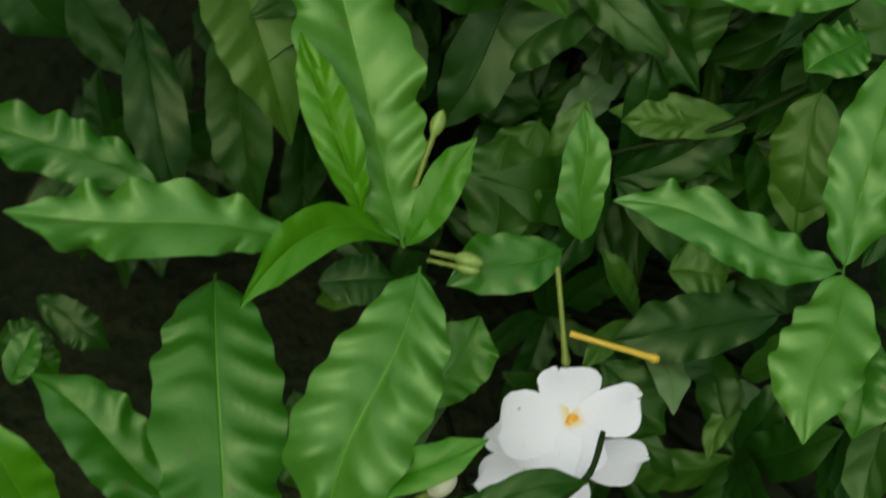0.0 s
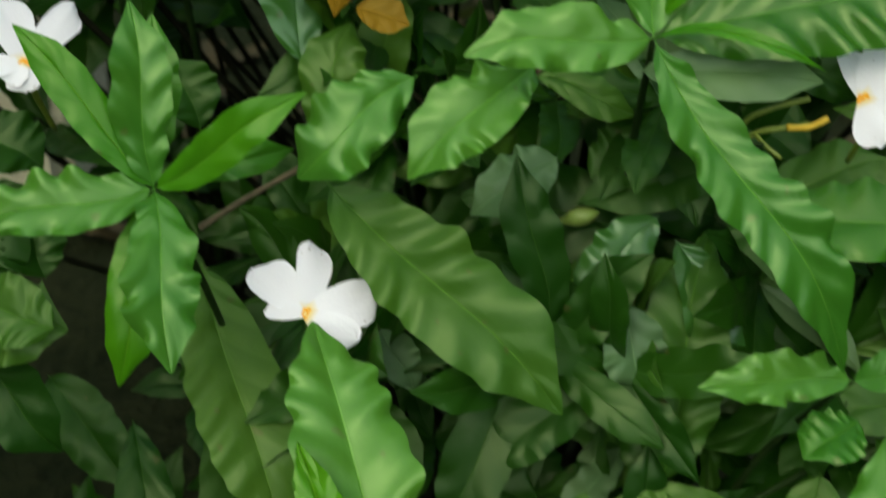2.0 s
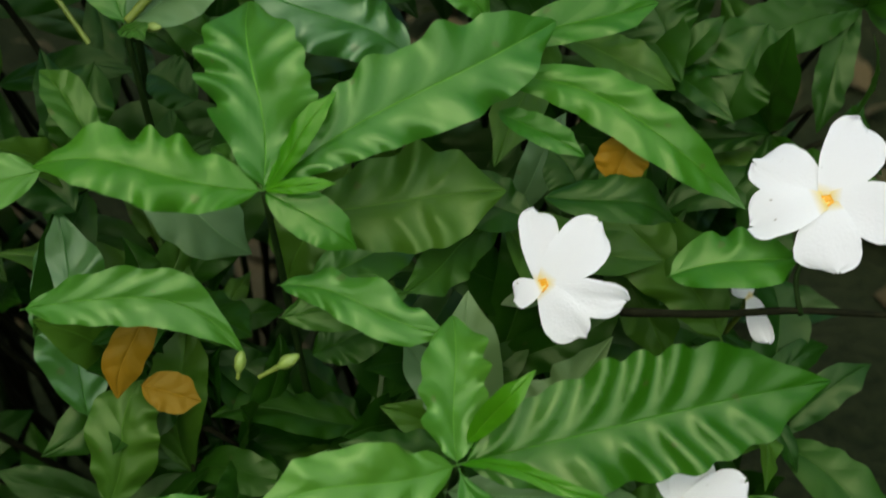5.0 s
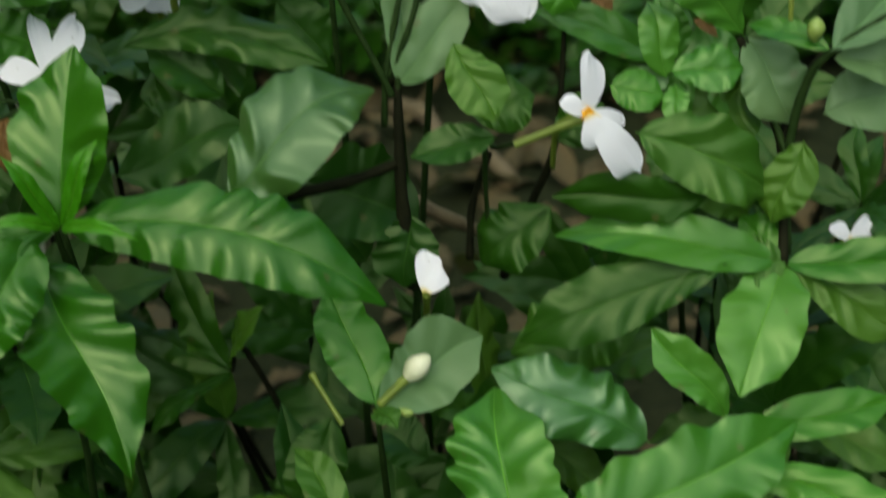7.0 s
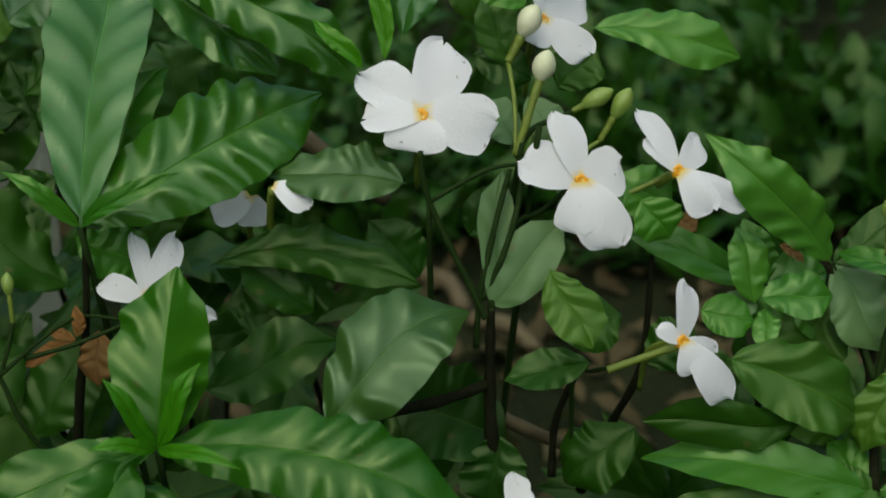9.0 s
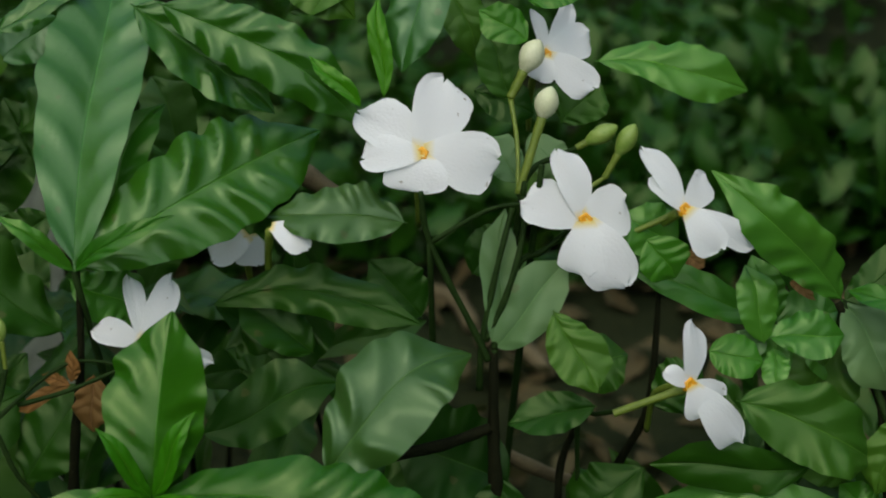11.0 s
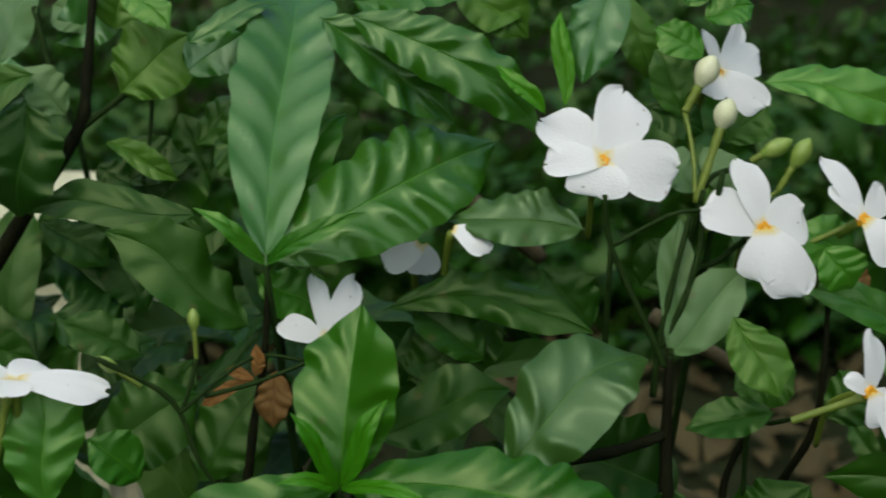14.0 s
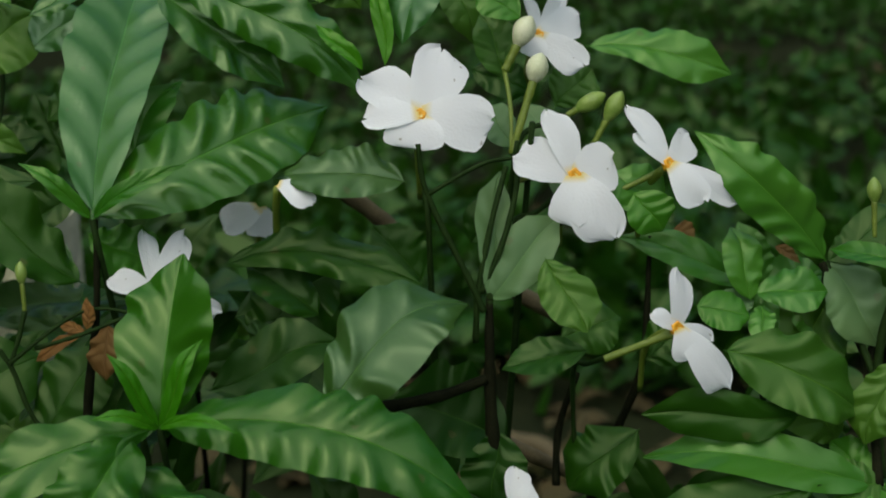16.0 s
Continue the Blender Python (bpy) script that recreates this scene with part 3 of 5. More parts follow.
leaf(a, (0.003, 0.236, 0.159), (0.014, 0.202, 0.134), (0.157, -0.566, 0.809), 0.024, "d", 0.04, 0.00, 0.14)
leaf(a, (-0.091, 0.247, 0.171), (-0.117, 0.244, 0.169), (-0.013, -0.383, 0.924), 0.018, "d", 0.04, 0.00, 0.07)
leaf(a, (-0.101, 0.222, 0.177), (-0.093, 0.240, 0.190), (0.114, -0.625, 0.773), 0.013, "n", 0.04, 0.00, 0.07)
leaf(a, (0.058, 0.211, 0.190), (0.075, 0.239, 0.211), (-0.106, -0.550, 0.829), 0.025, "n", 0.04, 0.00, 0.14)
leaf(a, (0.147, 0.273, 0.197), (0.171, 0.274, 0.197), (0.009, -0.397, 0.918), 0.025, "g", 0.04, 0.00, 0.14)
leaf(a, (0.182, 0.328, 0.213), (0.204, 0.298, 0.190), (-0.032, -0.625, 0.780), 0.028, "d", 0.04, 0.00, 0.14)
leaf(a, (0.203, 0.325, 0.234), (0.196, 0.286, 0.205), (-0.197, -0.566, 0.801), 0.024, "g", 0.04, 0.00, 0.14)
leaf(a, (0.157, 0.314, 0.190), (0.184, 0.330, 0.201), (-0.119, -0.435, 0.892), 0.021, "d", 0.04, 0.00, 0.07)
leaf(a, (-0.040, 0.354, 0.358), (-0.046, 0.383, 0.416), (0.217, -0.864, 0.455), 0.020, "p", 0.04, 0.00, 0.20)
leaf(a, (-0.040, 0.354, 0.358), (0.013, 0.355, 0.394), (-0.205, -0.920, 0.334), 0.015, "y", 0.04, 0.00, 0.07)
leaf(a, (-0.040, 0.354, 0.358), (-0.085, 0.378, 0.410), (0.345, -0.699, 0.626), 0.015, "y", 0.04, 0.00, 0.07)
leaf(a, (-0.040, 0.354, 0.358), (-0.102, 0.338, 0.354), (0.093, -0.589, 0.803), 0.023, "p", 0.04, 0.00, 0.30)
leaf(a, (-0.040, 0.354, 0.358), (-0.028, 0.294, 0.327), (0.130, -0.446, 0.886), 0.024, "p", 0.10, 0.00, 0.34)
leaf(a, (-0.040, 0.354, 0.358), (-0.054, 0.313, 0.302), (0.090, -0.820, 0.566), 0.018, "y", 0.04, 0.00, 0.07)
leaf(a, (-0.040, 0.354, 0.358), (0.007, 0.380, 0.361), (0.257, -0.522, 0.813), 0.013, "n", 0.04, 0.00, 0.07)
leaf(a, (-0.123, 0.348, 0.302), (-0.078, 0.340, 0.308), (-0.199, -0.504, 0.841), 0.032, "g", 0.04, 0.00, 0.25)
leaf(a, (0.063, 0.151, 0.232), (0.110, 0.161, 0.239), (-0.063, -0.301, 0.952), 0.011, "d", 0.04, 0.00, 0.07)
leaf(a, (-0.132, 0.433, 0.335), (-0.104, 0.424, 0.322), (0.189, -0.570, 0.799), 0.030, "d", 0.04, 0.00, 0.14)
leaf(a, (-0.117, 0.414, 0.309), (-0.131, 0.396, 0.283), (0.078, -0.829, 0.555), 0.028, "d", 0.04, 0.00, 0.14)
leaf(a, (-0.106, 0.405, 0.279), (-0.115, 0.421, 0.301), (0.308, -0.713, 0.629), 0.025, "d", 0.04, 0.00, 0.14)
leaf(a, (-0.099, 0.259, 0.183), (-0.069, 0.244, 0.171), (0.124, -0.477, 0.870), 0.015, "d", 0.05, 0.00, 0.12)
leaf(a, (-0.107, 0.254, 0.166), (-0.093, 0.240, 0.155), (0.132, -0.549, 0.825), 0.013, "y", 0.05, 0.00, 0.12)
leaf(a, (-0.079, 0.336, 0.310), (-0.112, 0.343, 0.319), (0.116, -0.581, 0.805), 0.025, "g", 0.05, 0.00, 0.12)
leaf(a, (-0.115, 0.345, 0.289), (-0.084, 0.324, 0.260), (0.186, -0.696, 0.694), 0.025, "d", 0.05, 0.00, 0.12)
bud(a, (0.052, 0.237, 0.285), (0.060, 0.255, 0.302), 0.0048, "g")
bud(a, (0.057, 0.236, 0.253), (0.075, 0.232, 0.253), 0.0053, "g")
bud(a, (0.056, 0.234, 0.251), (0.074, 0.230, 0.251), 0.0042, "g")
bud(a, (0.019, 0.166, 0.200), (0.019, 0.182, 0.216), 0.0057, "g")
bud(a, (0.055, 0.169, 0.202), (0.069, 0.175, 0.210), 0.0080, "w")
bud(a, (0.100, 0.234, 0.250), (0.104, 0.206, 0.232), 0.0034, "t")
bud(a, (0.105, 0.216, 0.237), (0.135, 0.209, 0.234), 0.0036, "f")
flower(a, (0.108, 0.198, 0.210), (-0.058, -0.420, 0.906), [((0.103, 0.215, 0.217), 0.0204), ((0.131, 0.205, 0.215), 0.0163), ((0.083, 0.193, 0.206), 0.0218), ((0.096, 0.179, 0.200), 0.0218), ((0.115, 0.183, 0.203), 0.0152)])
flower(a, (0.107, 0.198, 0.185), (0.065, -0.634, 0.771), [((0.137, 0.199, 0.183), 0.0162), ((0.079, 0.202, 0.190), 0.0122), ((0.076, 0.188, 0.180), 0.0132), ((0.112, 0.184, 0.173), 0.0142)])
flower(a, (0.010, 0.346, 0.308), (0.100, -0.586, 0.804), [((-0.010, 0.358, 0.320), 0.0155), ((0.011, 0.368, 0.324), 0.0123), ((0.035, 0.354, 0.311), 0.0163), ((-0.005, 0.346, 0.310), 0.0082), ((0.028, 0.339, 0.301), 0.0135)])

# shrub b: stems, then foliage, then blossom
shoot(b, (0.130, 0.369, 0.407))
shoot(b, (0.075, 0.438, 0.466))
shoot(b, (0.031, 0.496, 0.496))
twig(b, [(0.137, 0.362, 0.379), (0.154, 0.361, 0.373), (0.169, 0.358, 0.372)], 0.0011)
twig(b, [(0.195, 0.430, 0.411), (0.229, 0.429, 0.408), (0.261, 0.430, 0.406), (0.303, 0.427, 0.402)], 0.0017, 0.7, BARK)
twig(b, [(0.261, 0.429, 0.405), (0.259, 0.435, 0.419), (0.269, 0.444, 0.432)], 0.0011)
twig(b, [(0.041, 0.656, 0.430), (0.007, 0.666, 0.438), (-0.029, 0.667, 0.433)], 0.0011)
leaf(b, (0.130, 0.369, 0.407), (0.190, 0.290, 0.330), (-0.070, -0.721, 0.689), 0.023, "p", 0.08, 0.00, 0.42)
leaf(b, (0.051, 0.384, 0.385), (0.009, 0.356, 0.363), (0.020, -0.629, 0.777), 0.028, "p", 0.10, 0.00, 0.30)
leaf(b, (0.092, 0.378, 0.393), (0.048, 0.346, 0.367), (-0.026, -0.618, 0.786), 0.027, "p", 0.12, 0.00, 0.30)
leaf(b, (0.130, 0.369, 0.407), (0.068, 0.354, 0.412), (0.193, -0.530, 0.825), 0.022, "p", 0.04, 0.00, 0.32)
leaf(b, (0.130, 0.369, 0.407), (0.133, 0.411, 0.434), (-0.111, -0.531, 0.840), 0.020, "p", 0.04, 0.00, 0.34)
leaf(b, (0.133, 0.371, 0.414), (0.151, 0.370, 0.443), (-0.583, -0.757, 0.295), 0.0078, "y", 0.04, 0.00, 0.04)
leaf(b, (0.130, 0.369, 0.407), (0.253, 0.380, 0.422), (-0.053, -0.560, 0.827), 0.037, "q", 0.05, 0.00, 0.14)
leaf(b, (0.130, 0.369, 0.407), (0.180, 0.343, 0.412), (-0.343, -0.397, 0.853), 0.0048, "y", 0.16, 0.00, 0.07)
leaf(b, (0.126, 0.369, 0.395), (0.185, 0.356, 0.399), (-0.05, -0.75, 0.66), 0.019, "e", 0.04, 0.00, 0.07)
leaf(b, (0.094, 0.412, 0.369), (0.133, 0.402, 0.359), (0.048, -0.589, 0.807), 0.015, "g", 0.04, 0.00, 0.07)
leaf(b, (0.002, 0.468, 0.458), (-0.068, 0.454, 0.447), (-0.014, -0.577, 0.817), 0.027, "p", 0.06, 0.03, 0.10)
leaf(b, (0.086, 0.468, 0.433), (0.159, 0.466, 0.440), (-0.091, -0.660, 0.746), 0.036, "g", 0.04, 0.00, 0.14)
leaf(b, (0.077, 0.430, 0.433), (0.133, 0.405, 0.428), (-0.116, -0.440, 0.890), 0.016, "p", 0.08, 0.00, 0.40)
leaf(b, (0.076, 0.441, 0.409), (0.121, 0.442, 0.416), (-0.113, -0.627, 0.771), 0.018, "g", 0.04, 0.00, 0.07)
leaf(b, (-0.008, 0.435, 0.425), (0.065, 0.420, 0.413), (0.007, -0.614, 0.789), 0.019, "p", 0.08, -0.14, 0.24)
leaf(b, (0.001, 0.456, 0.350), (-0.005, 0.502, 0.417), (0.124, -0.816, 0.565), 0.029, "u", 0.04, 0.00, 0.14)
leaf(b, (0.007, 0.430, 0.330), (0.022, 0.456, 0.370), (-0.045, -0.834, 0.550), 0.027, "g", 0.04, 0.00, 0.14)
leaf(b, (0.153, 0.480, 0.478), (0.239, 0.439, 0.447), (-0.096, -0.722, 0.685), 0.020, "n", 0.10, -0.08, 0.07)
leaf(b, (0.169, 0.454, 0.445), (0.216, 0.444, 0.440), (-0.028, -0.540, 0.841), 0.017, "d", 0.15, 0.00, 0.07)
leaf(b, (0.213, 0.439, 0.418), (0.261, 0.439, 0.424), (-0.124, -0.476, 0.870), 0.023, "n", 0.10, 0.00, 0.14)
leaf(b, (0.025, 0.500, 0.436), (0.067, 0.478, 0.409), (0.092, -0.697, 0.711), 0.029, "e", 0.04, 0.00, 0.14)
leaf(b, (0.182, 0.396, 0.321), (0.229, 0.403, 0.338), (-0.230, -0.507, 0.831), 0.028, "g", 0.04, 0.00, 0.14)
leaf(b, (0.253, 0.368, 0.325), (0.177, 0.378, 0.329), (-0.016, -0.515, 0.857), 0.031, "n", 0.04, 0.00, 0.14)
leaf(b, (0.259, 0.401, 0.338), (0.214, 0.389, 0.316), (-0.288, -0.502, 0.816), 0.026, "g", 0.04, 0.00, 0.14)
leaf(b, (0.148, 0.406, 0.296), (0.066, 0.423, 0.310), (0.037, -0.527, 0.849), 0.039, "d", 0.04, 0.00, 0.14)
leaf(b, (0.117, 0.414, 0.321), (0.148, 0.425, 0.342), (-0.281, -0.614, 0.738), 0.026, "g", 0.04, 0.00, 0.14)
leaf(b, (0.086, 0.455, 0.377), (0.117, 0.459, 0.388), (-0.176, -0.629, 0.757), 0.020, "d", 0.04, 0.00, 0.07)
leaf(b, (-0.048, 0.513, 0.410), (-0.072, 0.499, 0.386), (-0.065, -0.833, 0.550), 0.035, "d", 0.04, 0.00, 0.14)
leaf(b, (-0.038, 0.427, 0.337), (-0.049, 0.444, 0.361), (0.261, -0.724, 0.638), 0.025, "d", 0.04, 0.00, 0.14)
leaf(b, (-0.047, 0.374, 0.348), (-0.043, 0.399, 0.402), (0.176, -0.903, 0.391), 0.020, "n", 0.04, 0.00, 0.14)
leaf(b, (0.243, 0.450, 0.374), (0.198, 0.491, 0.428), (-0.043, -0.816, 0.576), 0.029, "g", 0.04, 0.00, 0.14)
leaf(b, (0.075, 0.438, 0.466), (0.073, 0.498, 0.506), (0.034, -0.552, 0.833), 0.033, "p", 0.06, 0.00, 0.28)
leaf(b, (0.075, 0.438, 0.466), (0.099, 0.447, 0.496), (-0.346, -0.784, 0.516), 0.008, "y", 0.04, 0.00, 0.07)
leaf(b, (0.075, 0.438, 0.466), (0.176, 0.481, 0.501), (-0.046, -0.566, 0.823), 0.030, "p", 0.04, 0.00, 0.45)
leaf(b, (0.157, 0.489, 0.484), (0.217, 0.502, 0.493), (-0.001, -0.570, 0.822), 0.016, "n", 0.04, 0.00, 0.07)
leaf(b, (0.075, 0.438, 0.466), (0.003, 0.445, 0.479), (0.099, -0.538, 0.837), 0.024, "n", 0.04, 0.00, 0.32)
leaf(b, (0.075, 0.438, 0.466), (0.104, 0.423, 0.453), (0.088, -0.561, 0.823), 0.015, "n", 0.04, 0.00, 0.07)
leaf(b, (0.075, 0.438, 0.466), (0.058, 0.458, 0.471), (-0.135, -0.367, 0.920), 0.011, "g", 0.04, 0.00, 0.07)
leaf(b, (0.075, 0.438, 0.466), (0.098, 0.429, 0.474), (-0.458, -0.444, 0.770), 0.005, "y", 0.04, 0.00, 0.07)
leaf(b, (0.154, 0.467, 0.473), (0.181, 0.446, 0.467), (-0.205, -0.487, 0.849), 0.010, "n", 0.04, 0.00, 0.07)
leaf(b, (0.031, 0.496, 0.496), (0.014, 0.526, 0.529), (0.149, -0.692, 0.707), 0.022, "n", 0.04, 0.00, 0.14)
leaf(b, (0.031, 0.496, 0.496), (0.069, 0.517, 0.512), (0.045, -0.638, 0.769), 0.027, "e", 0.04, 0.00, 0.14)
leaf(b, (0.023, 0.464, 0.465), (0.003, 0.485, 0.488), (0.183, -0.625, 0.759), 0.014, "g", 0.04, 0.00, 0.07)
leaf(b, (0.031, 0.496, 0.496), (0.038, 0.483, 0.498), (-0.369, -0.061, 0.927), 0.009, "g", 0.04, 0.00, 0.07)
leaf(b, (0.129, 0.499, 0.476), (0.073, 0.514, 0.501), (0.151, -0.659, 0.737), 0.028, "u", 0.04, 0.00, 0.14)
leaf(b, (0.155, 0.494, 0.490), (0.128, 0.509, 0.519), (0.169, -0.808, 0.565), 0.016, "p", 0.04, 0.00, 0.07)
leaf(b, (0.146, 0.547, 0.488), (0.116, 0.543, 0.480), (-0.144, -0.637, 0.757), 0.020, "g", 0.04, 0.00, 0.07)
leaf(b, (0.191, 0.467, 0.432), (0.177, 0.482, 0.447), (0.017, -0.714, 0.700), 0.020, "d", 0.04, 0.00, 0.07)
leaf(b, (0.169, 0.466, 0.427), (0.137, 0.476, 0.434), (0.012, -0.557, 0.831), 0.021, "d", 0.04, 0.00, 0.14)
leaf(b, (0.002, 0.502, 0.414), (-0.028, 0.522, 0.433), (0.156, -0.550, 0.821), 0.024, "d", 0.04, 0.00, 0.14)
leaf(b, (0.284, 0.561, 0.449), (0.260, 0.537, 0.416), (-0.308, -0.641, 0.703), 0.028, "d", 0.04, 0.00, 0.14)
leaf(b, (0.243, 0.558, 0.439), (0.231, 0.581, 0.464), (-0.113, -0.763, 0.636), 0.034, "d", 0.04, 0.00, 0.14)
leaf(b, (0.010, 0.547, 0.453), (-0.005, 0.522, 0.421), (0.014, -0.791, 0.611), 0.024, "d", 0.04, 0.00, 0.14)
leaf(b, (0.049, 0.533, 0.442), (0.030, 0.542, 0.450), (0.064, -0.581, 0.811), 0.020, "d", 0.04, 0.00, 0.07)
leaf(b, (0.032, 0.447, 0.421), (0.018, 0.430, 0.385), (-0.080, -0.888, 0.452), 0.014, "o", 0.04, 0.00, 0.07)
leaf(b, (0.026, 0.436, 0.386), (0.047, 0.431, 0.381), (0.042, -0.592, 0.805), 0.014, "o", 0.04, 0.00, 0.07)
leaf(b, (0.202, 0.464, 0.464), (0.194, 0.454, 0.448), (-0.276, -0.740, 0.613), 0.017, "o", 0.04, 0.00, 0.07)
leaf(b, (0.087, 0.471, 0.402), (0.132, 0.475, 0.414), (-0.142, -0.647, 0.750), 0.025, "p", 0.04, 0.00, 0.14)
leaf(b, (0.106, 0.510, 0.425), (0.077, 0.486, 0.387), (-0.171, -0.781, 0.600), 0.027, "g", 0.04, 0.00, 0.14)
leaf(b, (0.143, 0.394, 0.317), (0.109, 0.373, 0.289), (-0.169, -0.682, 0.712), 0.023, "u", 0.05, 0.00, 0.12)
leaf(b, (0.149, 0.388, 0.310), (0.173, 0.355, 0.262), (0.136, -0.771, 0.622), 0.023, "u", 0.05, 0.00, 0.12)
leaf(b, (0.104, 0.407, 0.336), (0.069, 0.394, 0.319), (-0.143, -0.618, 0.773), 0.024, "e", 0.05, 0.00, 0.12)
leaf(b, (0.125, 0.366, 0.297), (0.136, 0.347, 0.270), (0.113, -0.785, 0.609), 0.024, "e", 0.05, 0.00, 0.12)
leaf(b, (0.048, 0.353, 0.263), (0.035, 0.367, 0.283), (0.160, -0.749, 0.643), 0.017, "e", 0.05, 0.00, 0.12)
leaf(b, (0.065, 0.383, 0.269), (0.047, 0.372, 0.255), (-0.169, -0.678, 0.716), 0.016, "d", 0.05, 0.00, 0.12)
bud(b, (0.032, 0.496, 0.497), (0.050, 0.503, 0.513), 0.0084, "w")
bud(b, (0.019, 0.493, 0.491), (0.008, 0.503, 0.506), 0.0032, "t")
bud(b, (0.030, 0.495, 0.495), (0.044, 0.491, 0.497), 0.0034, "g")
bud(b, (0.062, 0.415, 0.406), (0.064, 0.419, 0.415), 0.0042, "g")
bud(b, (0.069, 0.415, 0.406), (0.083, 0.416, 0.414), 0.0046, "g")
bud(b, (0.104, 0.404, 0.307), (0.121, 0.404, 0.312), 0.0080, "g")
flower(b, (0.166, 0.427, 0.428), (-0.451, -0.551, 0.702), [((0.165, 0.449, 0.444), 0.0122), ((0.185, 0.436, 0.447), 0.0172), ((0.191, 0.412, 0.432), 0.0115), ((0.177, 0.409, 0.420), 0.0141), ((0.157, 0.427, 0.422), 0.0095)])
flower(b, (0.200, 0.358, 0.389), (-0.452, -0.522, 0.723), [((0.196, 0.375, 0.399), 0.0083), ((0.207, 0.371, 0.403), 0.0126), ((0.220, 0.358, 0.401), 0.0151), ((0.217, 0.339, 0.385), 0.0119), ((0.203, 0.343, 0.380), 0.0101)])
flower(b, (0.267, 0.442, 0.445), (-0.278, -0.516, 0.810), [((0.247, 0.462, 0.450), 0.0189), ((0.283, 0.463, 0.464), 0.0196), ((0.293, 0.431, 0.447), 0.0196), ((0.266, 0.421, 0.431), 0.0206), ((0.241, 0.442, 0.436), 0.0181)])
flower(b, (-0.092, 0.399, 0.382), (0.180, -0.492, 0.852), [((-0.078, 0.424, 0.394), 0.0118), ((-0.106, 0.422, 0.398), 0.0152), ((-0.090, 0.390, 0.376), 0.0112), ((-0.107, 0.393, 0.382), 0.0102), ((-0.096, 0.391, 0.378), 0.0102)])
flower(b, (-0.087, 0.420, 0.443), (0.277, -0.788, 0.549), [((-0.064, 0.428, 0.442), 0.0199), ((-0.078, 0.411, 0.426), 0.0209), ((-0.099, 0.407, 0.431), 0.0190), ((-0.088, 0.433, 0.462), 0.0171)])
flower(b, (0.248, 0.446, 0.400), (-0.255, -0.537, 0.804), [((0.247, 0.454, 0.405), 0.0067), ((0.252, 0.430, 0.391), 0.0075), ((0.243, 0.450, 0.401), 0.0059), ((0.251, 0.439, 0.396), 0.0063)])
flower(b, (0.049, 0.520, 0.528), (0.003, -0.743, 0.670), [((0.049, 0.531, 0.539), 0.0088), ((0.055, 0.526, 0.534), 0.0068)])
twig(b, [(0.158, 0.368, 0.348), (0.162, 0.366, 0.364), (0.167, 0.364, 0.373), (0.177, 0.361, 0.377), (0.184, 0.360, 0.379)], 0.0011, 0.9, PEDUNCLE, "flower_stalk")
twig(b, [(0.177, 0.361, 0.377), (0.183, 0.358, 0.379), (0.189, 0.357, 0.383)], 0.0012, 0.9, TUBE, "spent_flower")
twig(b, [(0.162, 0.366, 0.364), (0.164, 0.367, 0.376), (0.173, 0.366, 0.382), (0.184, 0.365, 0.386)], 0.001, 0.9, PEDUNCLE, "flower_stalk")
twig(b, [(0.167, 0.364, 0.373), (0.170, 0.359, 0.371), (0.175, 0.356, 0.368)], 0.0009, 0.9, PEDUNCLE, "flower_stalk")

# shrub c: stems, then foliage, then blossom
shoot(c, (-0.098, 0.540, 0.628))
shoot(c, (-0.069, 0.499, 0.568))
shoot(c, (-0.186, 0.622, 0.653))
shoot(c, (-0.077, 0.493, 0.568))
twig(c, [(-0.244, 0.618, 0.566), (-0.212, 0.616, 0.614), (-0.186, 0.622, 0.653), (-0.183, 0.628, 0.670), (-0.181, 0.643, 0.712)], 0.0038, 0.42, BARK)
twig(c, [(-0.204, 0.637, 0.699), (-0.197, 0.629, 0.676), (-0.186, 0.622, 0.653)], 0.0014)
twig(c, [(-0.186, 0.622, 0.653), (-0.163, 0.630, 0.670), (-0.144, 0.636, 0.682), (-0.122, 0.657, 0.706)], 0.0014)
twig(c, [(-0.150, 0.516, 0.603), (-0.128, 0.522, 0.586), (-0.118, 0.520, 0.562), (-0.104, 0.524, 0.541)], 0.0010)
twig(c, [(-0.125, 0.521, 0.582), (-0.104, 0.538, 0.595), (-0.085, 0.539, 0.594)], 0.0008)
twig(c, [(-0.109, 0.543, 0.536), (-0.105, 0.544, 0.567), (-0.100, 0.543, 0.594), (-0.098, 0.544, 0.627)], 0.0021, 0.42, BARK)
twig(c, [(-0.118, 0.528, 0.585), (-0.101, 0.529, 0.590), (-0.082, 0.533, 0.597)], 0.0009)
twig(c, [(-0.036, 0.665, 0.618), (-0.019, 0.662, 0.606), (-0.001, 0.668, 0.589)], 0.0045, 0.8, STICK, "dry_branch")
twig(c, [(-0.120, 0.527, 0.599), (-0.122, 0.524, 0.590), (-0.125, 0.522, 0.581)], 0.0010)
twig(c, [(-0.164, 0.647, 0.689), (-0.160, 0.637, 0.659), (-0.160, 0.617, 0.634)], 0.0010)
leaf(c, (-0.098, 0.540, 0.628), (-0.103, 0.657, 0.718), (0.135, -0.598, 0.790), 0.034, "u", 0.04, 0.00, 0.09)
leaf(c, (-0.095, 0.561, 0.628), (-0.077, 0.599, 0.669), (0.033, -0.744, 0.668), 0.017, "n", 0.05, -0.06, 0.12)
leaf(c, (-0.098, 0.540, 0.628), (-0.021, 0.600, 0.660), (0.215, -0.657, 0.723), 0.038, "s", 0.05, 0.00, 0.03)
